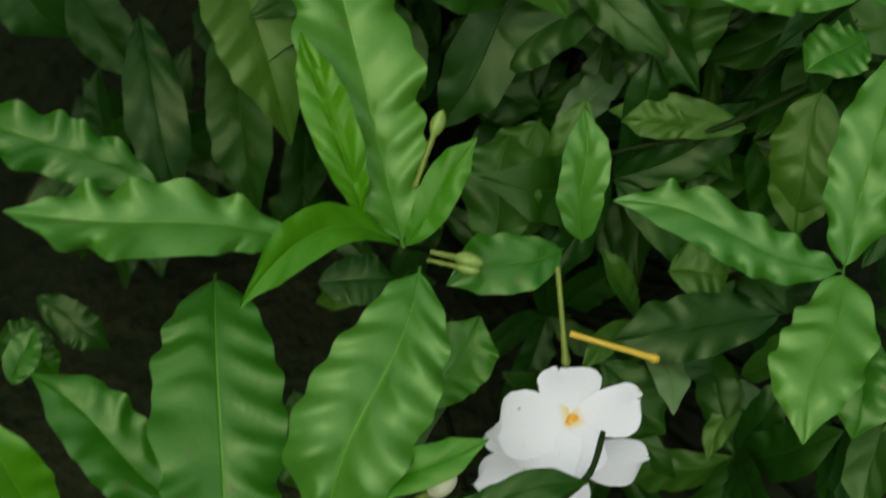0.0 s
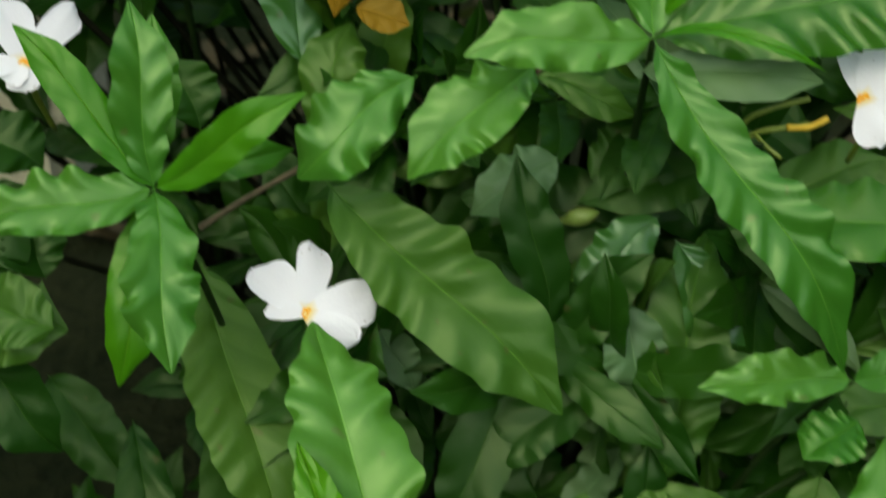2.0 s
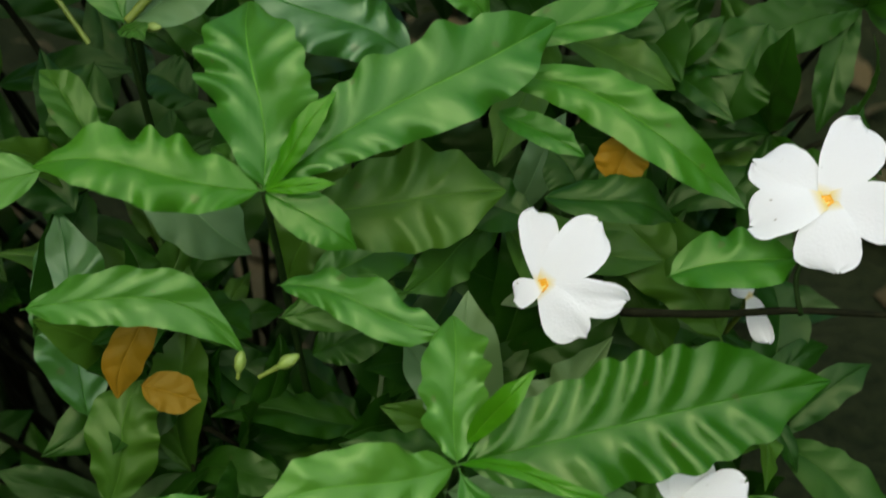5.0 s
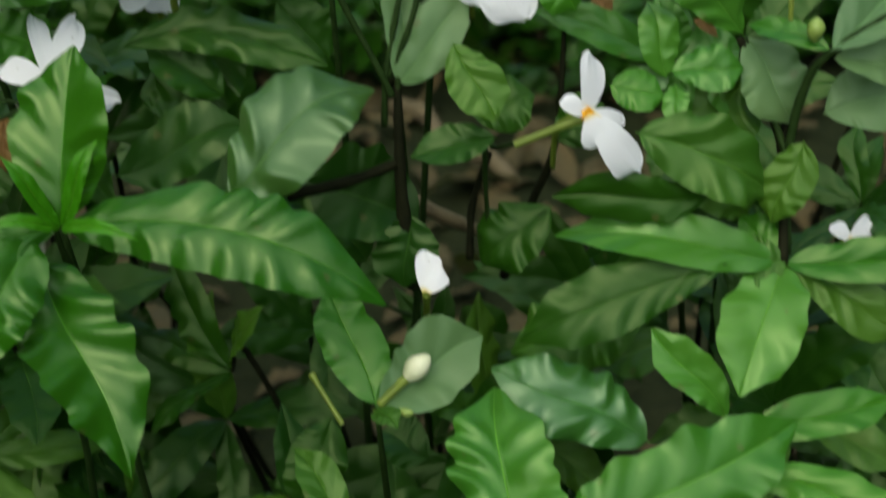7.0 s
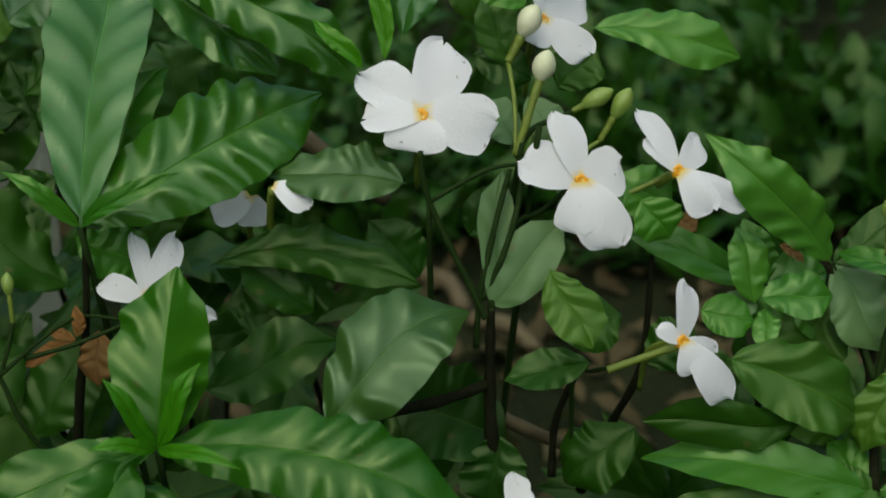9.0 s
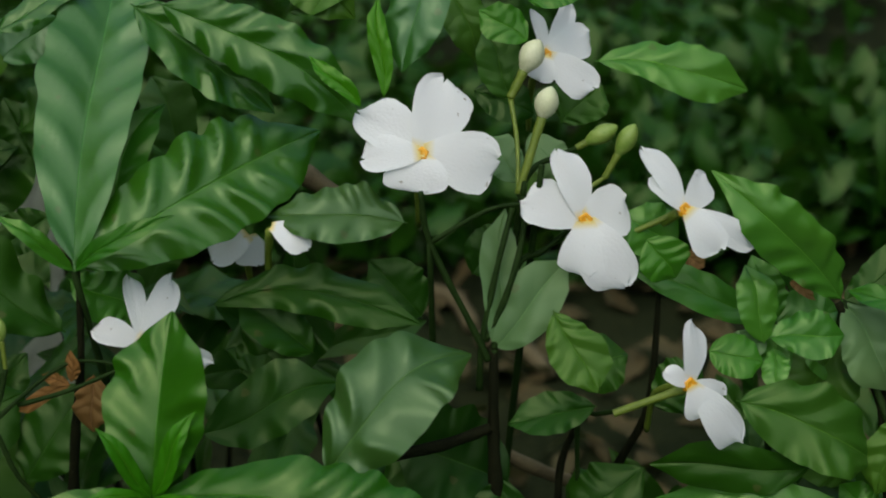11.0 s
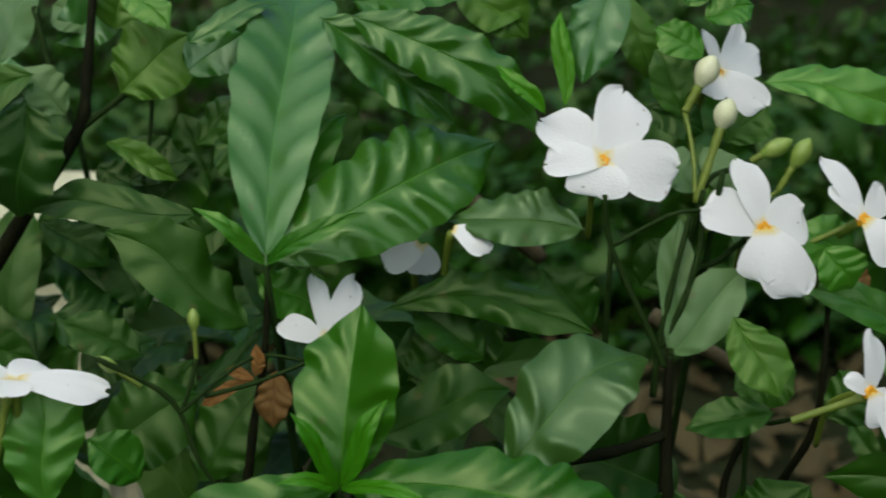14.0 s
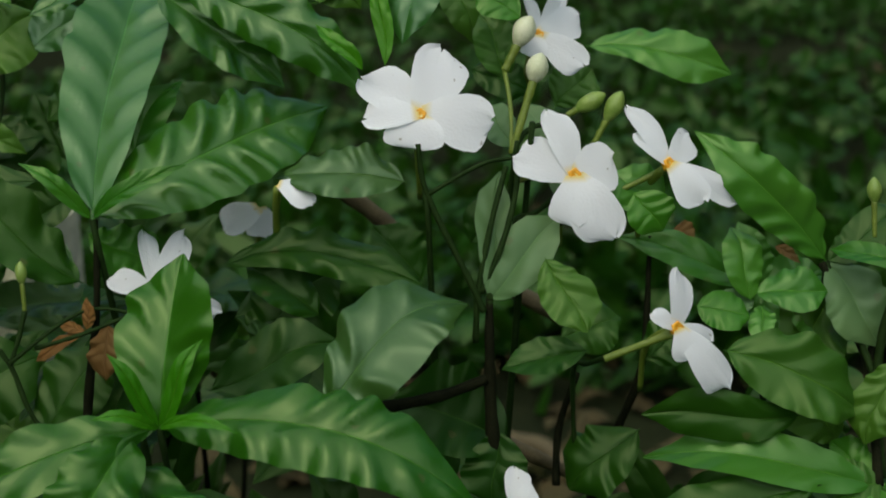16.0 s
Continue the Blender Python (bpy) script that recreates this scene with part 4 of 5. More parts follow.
leaf(c, (-0.098, 0.540, 0.628), (-0.119, 0.535, 0.650), (0.555, -0.736, 0.388), 0.006, "n", 0.10, 0.00, 0.07)
leaf(c, (-0.098, 0.540, 0.628), (-0.066, 0.539, 0.649), (-0.324, -0.819, 0.473), 0.007, "n", 0.08, 0.00, 0.07)
leaf(c, (-0.105, 0.546, 0.603), (-0.152, 0.545, 0.639), (0.433, -0.718, 0.545), 0.024, "d", 0.04, 0.00, 0.20)
leaf(c, (-0.104, 0.552, 0.620), (-0.080, 0.559, 0.603), (0.538, -0.684, 0.493), 0.020, "n", 0.04, 0.00, 0.20)
leaf(c, (-0.069, 0.499, 0.568), (-0.065, 0.528, 0.620), (-0.120, -0.950, 0.250), 0.034, "q", 0.04, 0.00, 0.05)
leaf(c, (-0.069, 0.499, 0.568), (-0.083, 0.496, 0.595), (0.541, -0.814, 0.212), 0.006, "y", 0.04, 0.00, 0.07)
leaf(c, (-0.069, 0.499, 0.568), (-0.055, 0.500, 0.598), (-0.307, -0.933, 0.187), 0.007, "y", 0.04, 0.00, 0.07)
leaf(c, (-0.069, 0.499, 0.568), (0.036, 0.476, 0.555), (-0.028, -0.601, 0.799), 0.029, "q", 0.10, -0.06, 0.10)
leaf(c, (-0.069, 0.499, 0.568), (-0.130, 0.473, 0.557), (0.155, -0.684, 0.713), 0.022, "q", 0.08, 0.00, 0.14)
leaf(c, (-0.069, 0.499, 0.568), (-0.085, 0.481, 0.579), (0.772, -0.359, 0.525), 0.005, "y", 0.15, 0.00, 0.07)
leaf(c, (-0.069, 0.499, 0.568), (-0.038, 0.471, 0.579), (-0.601, -0.433, 0.672), 0.005, "y", 0.15, 0.00, 0.07)
leaf(c, (-0.079, 0.502, 0.554), (-0.043, 0.443, 0.511), (0.146, -0.514, 0.845), 0.031, "q", 0.08, 0.00, 0.25)
leaf(c, (-0.077, 0.493, 0.568), (-0.093, 0.454, 0.541), (0.223, -0.622, 0.751), 0.025, "q", 0.08, 0.00, 0.14)
leaf(c, (-0.064, 0.553, 0.559), (-0.015, 0.560, 0.577), (-0.128, -0.767, 0.629), 0.025, "d", 0.04, 0.00, 0.14)
leaf(c, (-0.053, 0.578, 0.570), (-0.018, 0.586, 0.597), (-0.171, -0.852, 0.495), 0.030, "d", 0.04, 0.00, 0.14)
leaf(c, (-0.076, 0.596, 0.704), (-0.005, 0.577, 0.666), (0.100, -0.920, 0.380), 0.022, "s", 0.09, -0.06, 0.14)
leaf(c, (-0.087, 0.604, 0.702), (-0.037, 0.595, 0.665), (0.220, -0.828, 0.515), 0.024, "s", 0.04, 0.00, 0.14)
leaf(c, (-0.061, 0.568, 0.602), (0.015, 0.566, 0.596), (0.028, -0.697, 0.716), 0.018, "d", 0.06, -0.10, 0.22)
leaf(c, (-0.131, 0.586, 0.631), (-0.196, 0.583, 0.635), (0.082, -0.729, 0.679), 0.017, "d", 0.04, 0.00, 0.07)
leaf(c, (-0.167, 0.618, 0.669), (-0.142, 0.629, 0.692), (-0.018, -0.906, 0.423), 0.031, "g", 0.04, 0.00, 0.20)
leaf(c, (-0.142, 0.623, 0.676), (-0.121, 0.630, 0.692), (-0.039, -0.887, 0.461), 0.022, "u", 0.04, 0.00, 0.07)
leaf(c, (-0.202, 0.652, 0.682), (-0.168, 0.664, 0.707), (-0.003, -0.905, 0.426), 0.028, "u", 0.04, 0.00, 0.14)
leaf(c, (-0.220, 0.608, 0.680), (-0.199, 0.603, 0.663), (0.320, -0.744, 0.587), 0.025, "u", 0.04, 0.00, 0.14)
leaf(c, (-0.192, 0.586, 0.673), (-0.193, 0.572, 0.633), (0.287, -0.903, 0.321), 0.028, "d", 0.04, 0.00, 0.20)
leaf(c, (-0.176, 0.646, 0.689), (-0.172, 0.654, 0.710), (0.188, -0.930, 0.315), 0.021, "g", 0.04, 0.00, 0.07)
leaf(c, (-0.213, 0.603, 0.666), (-0.195, 0.591, 0.628), (0.392, -0.804, 0.447), 0.028, "d", 0.04, 0.00, 0.14)
leaf(c, (-0.196, 0.609, 0.678), (-0.230, 0.601, 0.664), (-0.018, -0.859, 0.512), 0.021, "g", 0.04, 0.00, 0.07)
leaf(c, (-0.213, 0.570, 0.662), (-0.204, 0.577, 0.709), (0.254, -0.962, 0.096), 0.022, "n", 0.04, 0.00, 0.14)
leaf(c, (-0.213, 0.563, 0.672), (-0.198, 0.542, 0.642), (0.312, -0.708, 0.633), 0.014, "n", 0.04, 0.00, 0.07)
leaf(c, (-0.163, 0.623, 0.710), (-0.144, 0.609, 0.696), (0.014, -0.695, 0.719), 0.013, "n", 0.04, 0.00, 0.07)
leaf(c, (-0.169, 0.511, 0.550), (-0.174, 0.525, 0.590), (0.336, -0.875, 0.350), 0.025, "p", 0.04, 0.00, 0.06)
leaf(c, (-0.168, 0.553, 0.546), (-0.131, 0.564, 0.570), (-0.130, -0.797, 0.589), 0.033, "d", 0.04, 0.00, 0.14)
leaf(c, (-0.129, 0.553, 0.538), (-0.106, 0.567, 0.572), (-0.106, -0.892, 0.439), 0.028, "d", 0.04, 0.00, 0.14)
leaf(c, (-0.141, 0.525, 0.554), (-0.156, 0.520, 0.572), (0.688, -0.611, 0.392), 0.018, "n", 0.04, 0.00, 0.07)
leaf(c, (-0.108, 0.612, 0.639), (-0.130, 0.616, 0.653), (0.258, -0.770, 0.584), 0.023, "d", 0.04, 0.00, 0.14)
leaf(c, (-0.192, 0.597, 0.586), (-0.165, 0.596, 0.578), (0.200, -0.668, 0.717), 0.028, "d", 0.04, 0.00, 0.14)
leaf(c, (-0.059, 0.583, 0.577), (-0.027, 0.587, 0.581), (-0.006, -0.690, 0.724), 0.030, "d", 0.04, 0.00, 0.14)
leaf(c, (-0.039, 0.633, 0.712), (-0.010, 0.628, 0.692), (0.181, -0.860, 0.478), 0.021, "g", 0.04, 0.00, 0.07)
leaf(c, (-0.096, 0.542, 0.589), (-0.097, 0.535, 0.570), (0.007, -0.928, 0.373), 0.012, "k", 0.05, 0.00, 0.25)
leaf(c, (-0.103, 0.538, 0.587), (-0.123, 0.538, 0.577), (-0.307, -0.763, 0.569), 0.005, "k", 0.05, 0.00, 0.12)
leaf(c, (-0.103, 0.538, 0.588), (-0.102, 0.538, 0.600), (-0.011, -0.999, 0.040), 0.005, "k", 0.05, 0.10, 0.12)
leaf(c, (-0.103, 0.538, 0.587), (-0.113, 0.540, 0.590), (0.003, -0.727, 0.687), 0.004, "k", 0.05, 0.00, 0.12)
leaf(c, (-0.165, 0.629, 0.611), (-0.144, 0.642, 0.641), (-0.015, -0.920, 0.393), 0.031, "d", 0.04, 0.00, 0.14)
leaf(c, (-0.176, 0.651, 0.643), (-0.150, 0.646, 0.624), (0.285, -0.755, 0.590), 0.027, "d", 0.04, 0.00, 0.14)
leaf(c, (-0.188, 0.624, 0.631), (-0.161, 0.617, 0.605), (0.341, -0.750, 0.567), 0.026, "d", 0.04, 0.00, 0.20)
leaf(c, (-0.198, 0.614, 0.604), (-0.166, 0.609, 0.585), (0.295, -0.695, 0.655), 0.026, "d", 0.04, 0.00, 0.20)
leaf(c, (-0.024, 0.571, 0.582), (-0.052, 0.576, 0.602), (0.278, -0.765, 0.581), 0.019, "d", 0.05, 0.00, 0.12)
leaf(c, (-0.192, 0.519, 0.546), (-0.197, 0.537, 0.583), (0.097, -0.886, 0.454), 0.015, "g", 0.05, 0.00, 0.12)
leaf(c, (-0.153, 0.576, 0.578), (-0.183, 0.578, 0.591), (0.225, -0.724, 0.652), 0.017, "d", 0.05, 0.00, 0.12)
leaf(c, (-0.076, 0.615, 0.706), (-0.033, 0.612, 0.711), (-0.139, -0.696, 0.705), 0.025, "s", 0.05, 0.00, 0.12)
leaf(c, (-0.035, 0.627, 0.694), (-0.011, 0.632, 0.704), (-0.109, -0.747, 0.655), 0.015, "g", 0.05, 0.00, 0.12)
leaf(c, (-0.218, 0.629, 0.678), (-0.209, 0.650, 0.705), (0.018, -0.789, 0.615), 0.021, "e", 0.05, 0.00, 0.12)
leaf(c, (-0.187, 0.614, 0.661), (-0.203, 0.614, 0.680), (0.431, -0.826, 0.363), 0.017, "e", 0.05, 0.00, 0.12)
leaf(c, (-0.175, 0.621, 0.649), (-0.145, 0.614, 0.637), (0.104, -0.711, 0.695), 0.010, "g", 0.05, 0.00, 0.12)
leaf(c, (-0.142, 0.633, 0.645), (-0.124, 0.642, 0.665), (-0.162, -0.848, 0.505), 0.016, "g", 0.05, 0.00, 0.12)
leaf(c, (-0.137, 0.607, 0.691), (-0.105, 0.621, 0.706), (-0.019, -0.731, 0.682), 0.012, "s", 0.05, 0.00, 0.12)
leaf(c, (-0.170, 0.626, 0.631), (-0.143, 0.631, 0.641), (-0.088, -0.735, 0.672), 0.014, "d", 0.05, 0.00, 0.12)
leaf(c, (-0.137, 0.638, 0.628), (-0.151, 0.647, 0.656), (0.247, -0.878, 0.410), 0.016, "d", 0.05, 0.00, 0.12)
leaf(c, (-0.127, 0.614, 0.619), (-0.148, 0.607, 0.605), (-0.150, -0.786, 0.599), 0.016, "d", 0.05, 0.00, 0.12)
leaf(c, (-0.134, 0.644, 0.646), (-0.113, 0.640, 0.628), (0.286, -0.780, 0.557), 0.019, "d", 0.05, 0.00, 0.12)
leaf(c, (-0.225, 0.608, 0.651), (-0.206, 0.617, 0.672), (-0.164, -0.840, 0.517), 0.017, "e", 0.05, 0.00, 0.12)
leaf(c, (-0.186, 0.656, 0.687), (-0.204, 0.658, 0.698), (0.259, -0.745, 0.615), 0.019, "e", 0.05, 0.00, 0.12)
leaf(c, (-0.082, 0.661, 0.622), (-0.098, 0.673, 0.658), (0.225, -0.893, 0.389), 0.022, "d", 0.05, 0.00, 0.12)
leaf(c, (-0.234, 0.591, 0.578), (-0.198, 0.590, 0.567), (0.188, -0.710, 0.679), 0.014, "d", 0.05, 0.00, 0.12)
leaf(c, (-0.200, 0.609, 0.620), (-0.172, 0.605, 0.604), (0.258, -0.744, 0.616), 0.018, "d", 0.05, 0.00, 0.12)
leaf(c, (-0.159, 0.609, 0.582), (-0.178, 0.618, 0.612), (0.264, -0.862, 0.432), 0.019, "d", 0.05, 0.00, 0.12)
leaf(c, (-0.182, 0.590, 0.564), (-0.154, 0.597, 0.577), (-0.119, -0.755, 0.645), 0.022, "d", 0.05, 0.00, 0.12)
leaf(c, (-0.181, 0.627, 0.638), (-0.161, 0.625, 0.626), (0.253, -0.740, 0.623), 0.014, "d", 0.05, 0.00, 0.12)
leaf(c, (-0.161, 0.593, 0.539), (-0.141, 0.604, 0.565), (-0.157, -0.861, 0.484), 0.020, "d", 0.05, 0.00, 0.12)
leaf(c, (-0.202, 0.563, 0.524), (-0.197, 0.576, 0.557), (-0.016, -0.935, 0.354), 0.015, "d", 0.05, 0.00, 0.12)
bud(c, (-0.120, 0.527, 0.599), (-0.121, 0.530, 0.616), 0.0042, "g")
bud(c, (-0.138, 0.523, 0.590), (-0.152, 0.522, 0.601), 0.0046, "g")
bud(c, (-0.186, 0.508, 0.560), (-0.181, 0.516, 0.589), 0.0038, "t")
flower(c, (-0.079, 0.544, 0.600), (0.125, -0.862, 0.491), [((-0.084, 0.554, 0.620), 0.0064), ((-0.070, 0.556, 0.619), 0.0090), ((-0.095, 0.544, 0.605), 0.0090), ((-0.056, 0.543, 0.593), 0.0086)])
flower(c, (-0.036, 0.561, 0.636), (0.203, -0.499, 0.842), [((-0.023, 0.556, 0.630), 0.0081), ((-0.025, 0.561, 0.633), 0.0069)])
flower(c, (-0.049, 0.597, 0.618), (0.220, -0.600, 0.770), [((-0.062, 0.589, 0.611), 0.0132), ((-0.046, 0.593, 0.607), 0.0119)])
flower(c, (-0.178, 0.516, 0.594), (0.121, -0.101, 0.988), [((-0.209, 0.522, 0.598), 0.0141), ((-0.175, 0.530, 0.595), 0.0150), ((-0.148, 0.517, 0.591), 0.0141), ((-0.177, 0.505, 0.593), 0.0160)])

# shrub d: stems, then foliage, then blossom
shoot(d, (0.040, 0.548, 0.596))
shoot(d, (0.018, 0.551, 0.634))
shoot(d, (0.055, 0.560, 0.658))
twig(d, [(0.040, 0.549, 0.596), (0.046, 0.569, 0.618), (0.050, 0.566, 0.650)], 0.0014)
twig(d, [(0.040, 0.548, 0.596), (0.048, 0.565, 0.619), (0.058, 0.571, 0.623), (0.070, 0.572, 0.634)], 0.0013)
twig(d, [(0.038, 0.547, 0.592), (0.033, 0.548, 0.603), (0.018, 0.551, 0.634), (0.015, 0.551, 0.652)], 0.0013)
twig(d, [(0.018, 0.551, 0.634), (0.037, 0.555, 0.644), (0.048, 0.556, 0.646)], 0.0009)
twig(d, [(0.000, 0.539, 0.558), (0.022, 0.541, 0.562), (0.039, 0.543, 0.568)], 0.0023, 0.8, BARK)
twig(d, [(0.070, 0.570, 0.619), (0.076, 0.568, 0.626), (0.083, 0.565, 0.630)], 0.0009)
twig(d, [(0.074, 0.565, 0.515), (0.071, 0.558, 0.564), (0.075, 0.542, 0.574), (0.081, 0.534, 0.580)], 0.0011)
twig(d, [(0.045, 0.544, 0.516), (0.041, 0.543, 0.548), (0.040, 0.546, 0.574), (0.040, 0.549, 0.597)], 0.0033, 0.42, BARK)
twig(d, [(0.081, 0.590, 0.492), (0.090, 0.580, 0.530), (0.098, 0.569, 0.564), (0.101, 0.583, 0.610)], 0.0022, 0.42, BARK)
twig(d, [(0.066, 0.565, 0.515), (0.067, 0.571, 0.536), (0.073, 0.563, 0.562)], 0.0017, 0.7, BARK)
twig(d, [(0.047, 0.662, 0.566), (0.063, 0.660, 0.557), (0.091, 0.666, 0.538)], 0.0040, 0.8, STICK, "dry_branch")
twig(d, [(0.042, 0.634, 0.505), (0.062, 0.632, 0.495), (0.085, 0.639, 0.481)], 0.0035, 0.8, STICK, "dry_branch")
leaf(d, (0.040, 0.548, 0.596), (0.044, 0.571, 0.639), (-0.030, -0.880, 0.473), 0.013, "e", 0.04, 0.00, 0.07)
leaf(d, (0.040, 0.548, 0.596), (0.065, 0.557, 0.626), (-0.225, -0.862, 0.453), 0.019, "e", 0.04, 0.00, 0.07)
leaf(d, (-0.016, 0.511, 0.568), (0.032, 0.539, 0.601), (-0.020, -0.753, 0.657), 0.034, "m", 0.10, -0.09, 0.05)
leaf(d, (0.010, 0.566, 0.635), (-0.038, 0.565, 0.640), (0.098, -0.736, 0.670), 0.021, "m", 0.04, 0.00, 0.20)
leaf(d, (0.002, 0.580, 0.675), (0.000, 0.592, 0.708), (-0.021, -0.942, 0.334), 0.007, "y", 0.04, 0.00, 0.07)
leaf(d, (-0.005, 0.569, 0.675), (-0.022, 0.574, 0.692), (0.187, -0.884, 0.429), 0.006, "y", 0.04, 0.00, 0.07)
leaf(d, (0.019, 0.608, 0.718), (0.008, 0.584, 0.684), (-0.058, -0.809, 0.585), 0.020, "u", 0.04, 0.00, 0.14)
leaf(d, (0.052, 0.600, 0.690), (0.035, 0.603, 0.701), (0.155, -0.877, 0.455), 0.014, "n", 0.04, 0.00, 0.07)
leaf(d, (0.046, 0.606, 0.707), (0.055, 0.612, 0.722), (-0.188, -0.868, 0.460), 0.012, "n", 0.04, 0.00, 0.07)
leaf(d, (0.052, 0.605, 0.703), (0.070, 0.608, 0.709), (-0.040, -0.793, 0.608), 0.015, "n", 0.04, 0.00, 0.07)
leaf(d, (0.079, 0.627, 0.676), (0.138, 0.624, 0.669), (0.046, -0.720, 0.692), 0.020, "p", 0.05, 0.00, 0.06)
leaf(d, (0.048, 0.608, 0.666), (0.037, 0.615, 0.691), (0.106, -0.945, 0.309), 0.016, "g", 0.04, 0.00, 0.07)
leaf(d, (0.033, 0.609, 0.670), (0.056, 0.607, 0.662), (0.124, -0.836, 0.535), 0.015, "d", 0.04, 0.00, 0.07)
leaf(d, (0.067, 0.625, 0.652), (0.082, 0.630, 0.667), (-0.188, -0.863, 0.469), 0.019, "g", 0.04, 0.00, 0.07)
leaf(d, (0.059, 0.541, 0.614), (0.073, 0.525, 0.592), (-0.005, -0.808, 0.590), 0.018, "g", 0.04, 0.00, 0.07)
leaf(d, (0.074, 0.532, 0.583), (0.044, 0.530, 0.577), (-0.071, -0.719, 0.692), 0.015, "d", 0.04, 0.00, 0.07)
leaf(d, (0.103, 0.566, 0.625), (0.085, 0.569, 0.638), (0.173, -0.874, 0.455), 0.020, "p", 0.04, 0.00, 0.08)
leaf(d, (0.091, 0.558, 0.633), (0.102, 0.554, 0.620), (0.147, -0.919, 0.367), 0.017, "n", 0.04, 0.00, 0.07)
leaf(d, (0.015, 0.576, 0.594), (-0.004, 0.581, 0.615), (0.255, -0.849, 0.463), 0.020, "d", 0.04, 0.00, 0.07)
leaf(d, (0.033, 0.590, 0.605), (0.048, 0.595, 0.622), (-0.203, -0.866, 0.456), 0.018, "d", 0.04, 0.00, 0.07)
leaf(d, (0.047, 0.551, 0.540), (0.005, 0.554, 0.557), (0.195, -0.724, 0.661), 0.034, "d", 0.04, 0.00, 0.14)
leaf(d, (0.043, 0.543, 0.548), (0.041, 0.535, 0.521), (-0.057, -0.958, 0.283), 0.023, "d", 0.04, 0.00, 0.14)
leaf(d, (0.096, 0.551, 0.572), (0.113, 0.555, 0.585), (-0.271, -0.774, 0.572), 0.019, "d", 0.04, 0.00, 0.07)
leaf(d, (0.097, 0.562, 0.540), (0.069, 0.556, 0.519), (-0.271, -0.744, 0.611), 0.025, "d", 0.04, 0.00, 0.14)
leaf(d, (0.026, 0.564, 0.515), (0.004, 0.571, 0.541), (0.301, -0.824, 0.480), 0.027, "d", 0.04, 0.00, 0.14)
leaf(d, (0.067, 0.571, 0.573), (0.090, 0.574, 0.581), (-0.135, -0.737, 0.662), 0.021, "g", 0.04, 0.00, 0.07)
twig(d, [(0.035, 0.548, 0.580), (0.036, 0.550, 0.599), (0.041, 0.556, 0.624), (0.046, 0.565, 0.641)], 0.0013, 0.75, STEM, "branch")
twig(d, [(0.037, 0.550, 0.598), (0.044, 0.553, 0.614), (0.049, 0.559, 0.631), (0.050, 0.565, 0.643), (0.048, 0.568, 0.645)], 0.0012, 0.75, STEM, "branch")
twig(d, [(0.046, 0.595, 0.671), (0.048, 0.582, 0.659), (0.048, 0.568, 0.645)], 0.0009, 0.75, PEDUNCLE, "bud_stalk")
twig(d, [(0.048, 0.568, 0.645), (0.054, 0.576, 0.652), (0.062, 0.581, 0.654), (0.069, 0.585, 0.656)], 0.0011, 0.75, STEM, "branch")
twig(d, [(0.050, 0.563, 0.636), (0.063, 0.572, 0.639), (0.073, 0.579, 0.643), (0.079, 0.582, 0.646)], 0.001, 0.75, PEDUNCLE, "bud_stalk")
twig(d, [(0.040, 0.551, 0.604), (0.052, 0.557, 0.617), (0.068, 0.560, 0.622), (0.083, 0.565, 0.630)], 0.001, 0.75, STEM, "branch")
leaf(d, (0.024, 0.626, 0.709), (0.035, 0.614, 0.680), (0.139, -0.893, 0.429), 0.017, "g", 0.05, 0.00, 0.06)
leaf(d, (0.050, 0.580, 0.645), (0.037, 0.588, 0.659), (0.124, -0.805, 0.581), 0.013, "e", 0.05, 0.00, 0.05)
leaf(d, (0.051, 0.582, 0.640), (0.070, 0.590, 0.649), (-0.043, -0.745, 0.665), 0.013, "g", 0.05, 0.00, 0.05)
leaf(d, (0.062, 0.576, 0.632), (0.074, 0.579, 0.627), (0.390, -0.692, 0.608), 0.012, "e", 0.05, 0.00, 0.05)
leaf(d, (0.053, 0.593, 0.659), (0.065, 0.584, 0.645), (0.123, -0.808, 0.576), 0.014, "e", 0.05, 0.00, 0.05)
bud(d, (0.046, 0.595, 0.671), (0.056, 0.599, 0.691), 0.0087, "w")
bud(d, (0.048, 0.568, 0.645), (0.059, 0.578, 0.680), 0.0078, "w")
bud(d, (0.069, 0.585, 0.656), (0.083, 0.585, 0.664), 0.0066, "g")
bud(d, (0.079, 0.582, 0.646), (0.089, 0.584, 0.665), 0.0066, "g")
bud(d, (0.080, 0.534, 0.579), (0.104, 0.534, 0.589), 0.0046, "t")
bud(d, (0.083, 0.565, 0.630), (0.103, 0.565, 0.640), 0.0035, "t")
flower(d, (0.015, 0.568, 0.659), (0.103, -0.801, 0.590), [((-0.006, 0.575, 0.672), 0.0170), ((0.023, 0.585, 0.681), 0.0190), ((0.041, 0.569, 0.657), 0.0197), ((0.015, 0.560, 0.648), 0.0201), ((-0.005, 0.565, 0.658), 0.0128)])
flower(d, (0.070, 0.559, 0.639), (0.181, -0.897, 0.403), [((0.049, 0.558, 0.646), 0.0153), ((0.061, 0.567, 0.661), 0.0114), ((0.084, 0.564, 0.645), 0.0168), ((0.084, 0.552, 0.618), 0.0176), ((0.071, 0.551, 0.622), 0.0160)])
flower(d, (0.103, 0.558, 0.643), (0.400, -0.740, 0.540), [((0.089, 0.564, 0.663), 0.0100), ((0.091, 0.559, 0.654), 0.0088), ((0.111, 0.568, 0.652), 0.0104), ((0.130, 0.562, 0.629), 0.0092), ((0.115, 0.554, 0.630), 0.0132)])
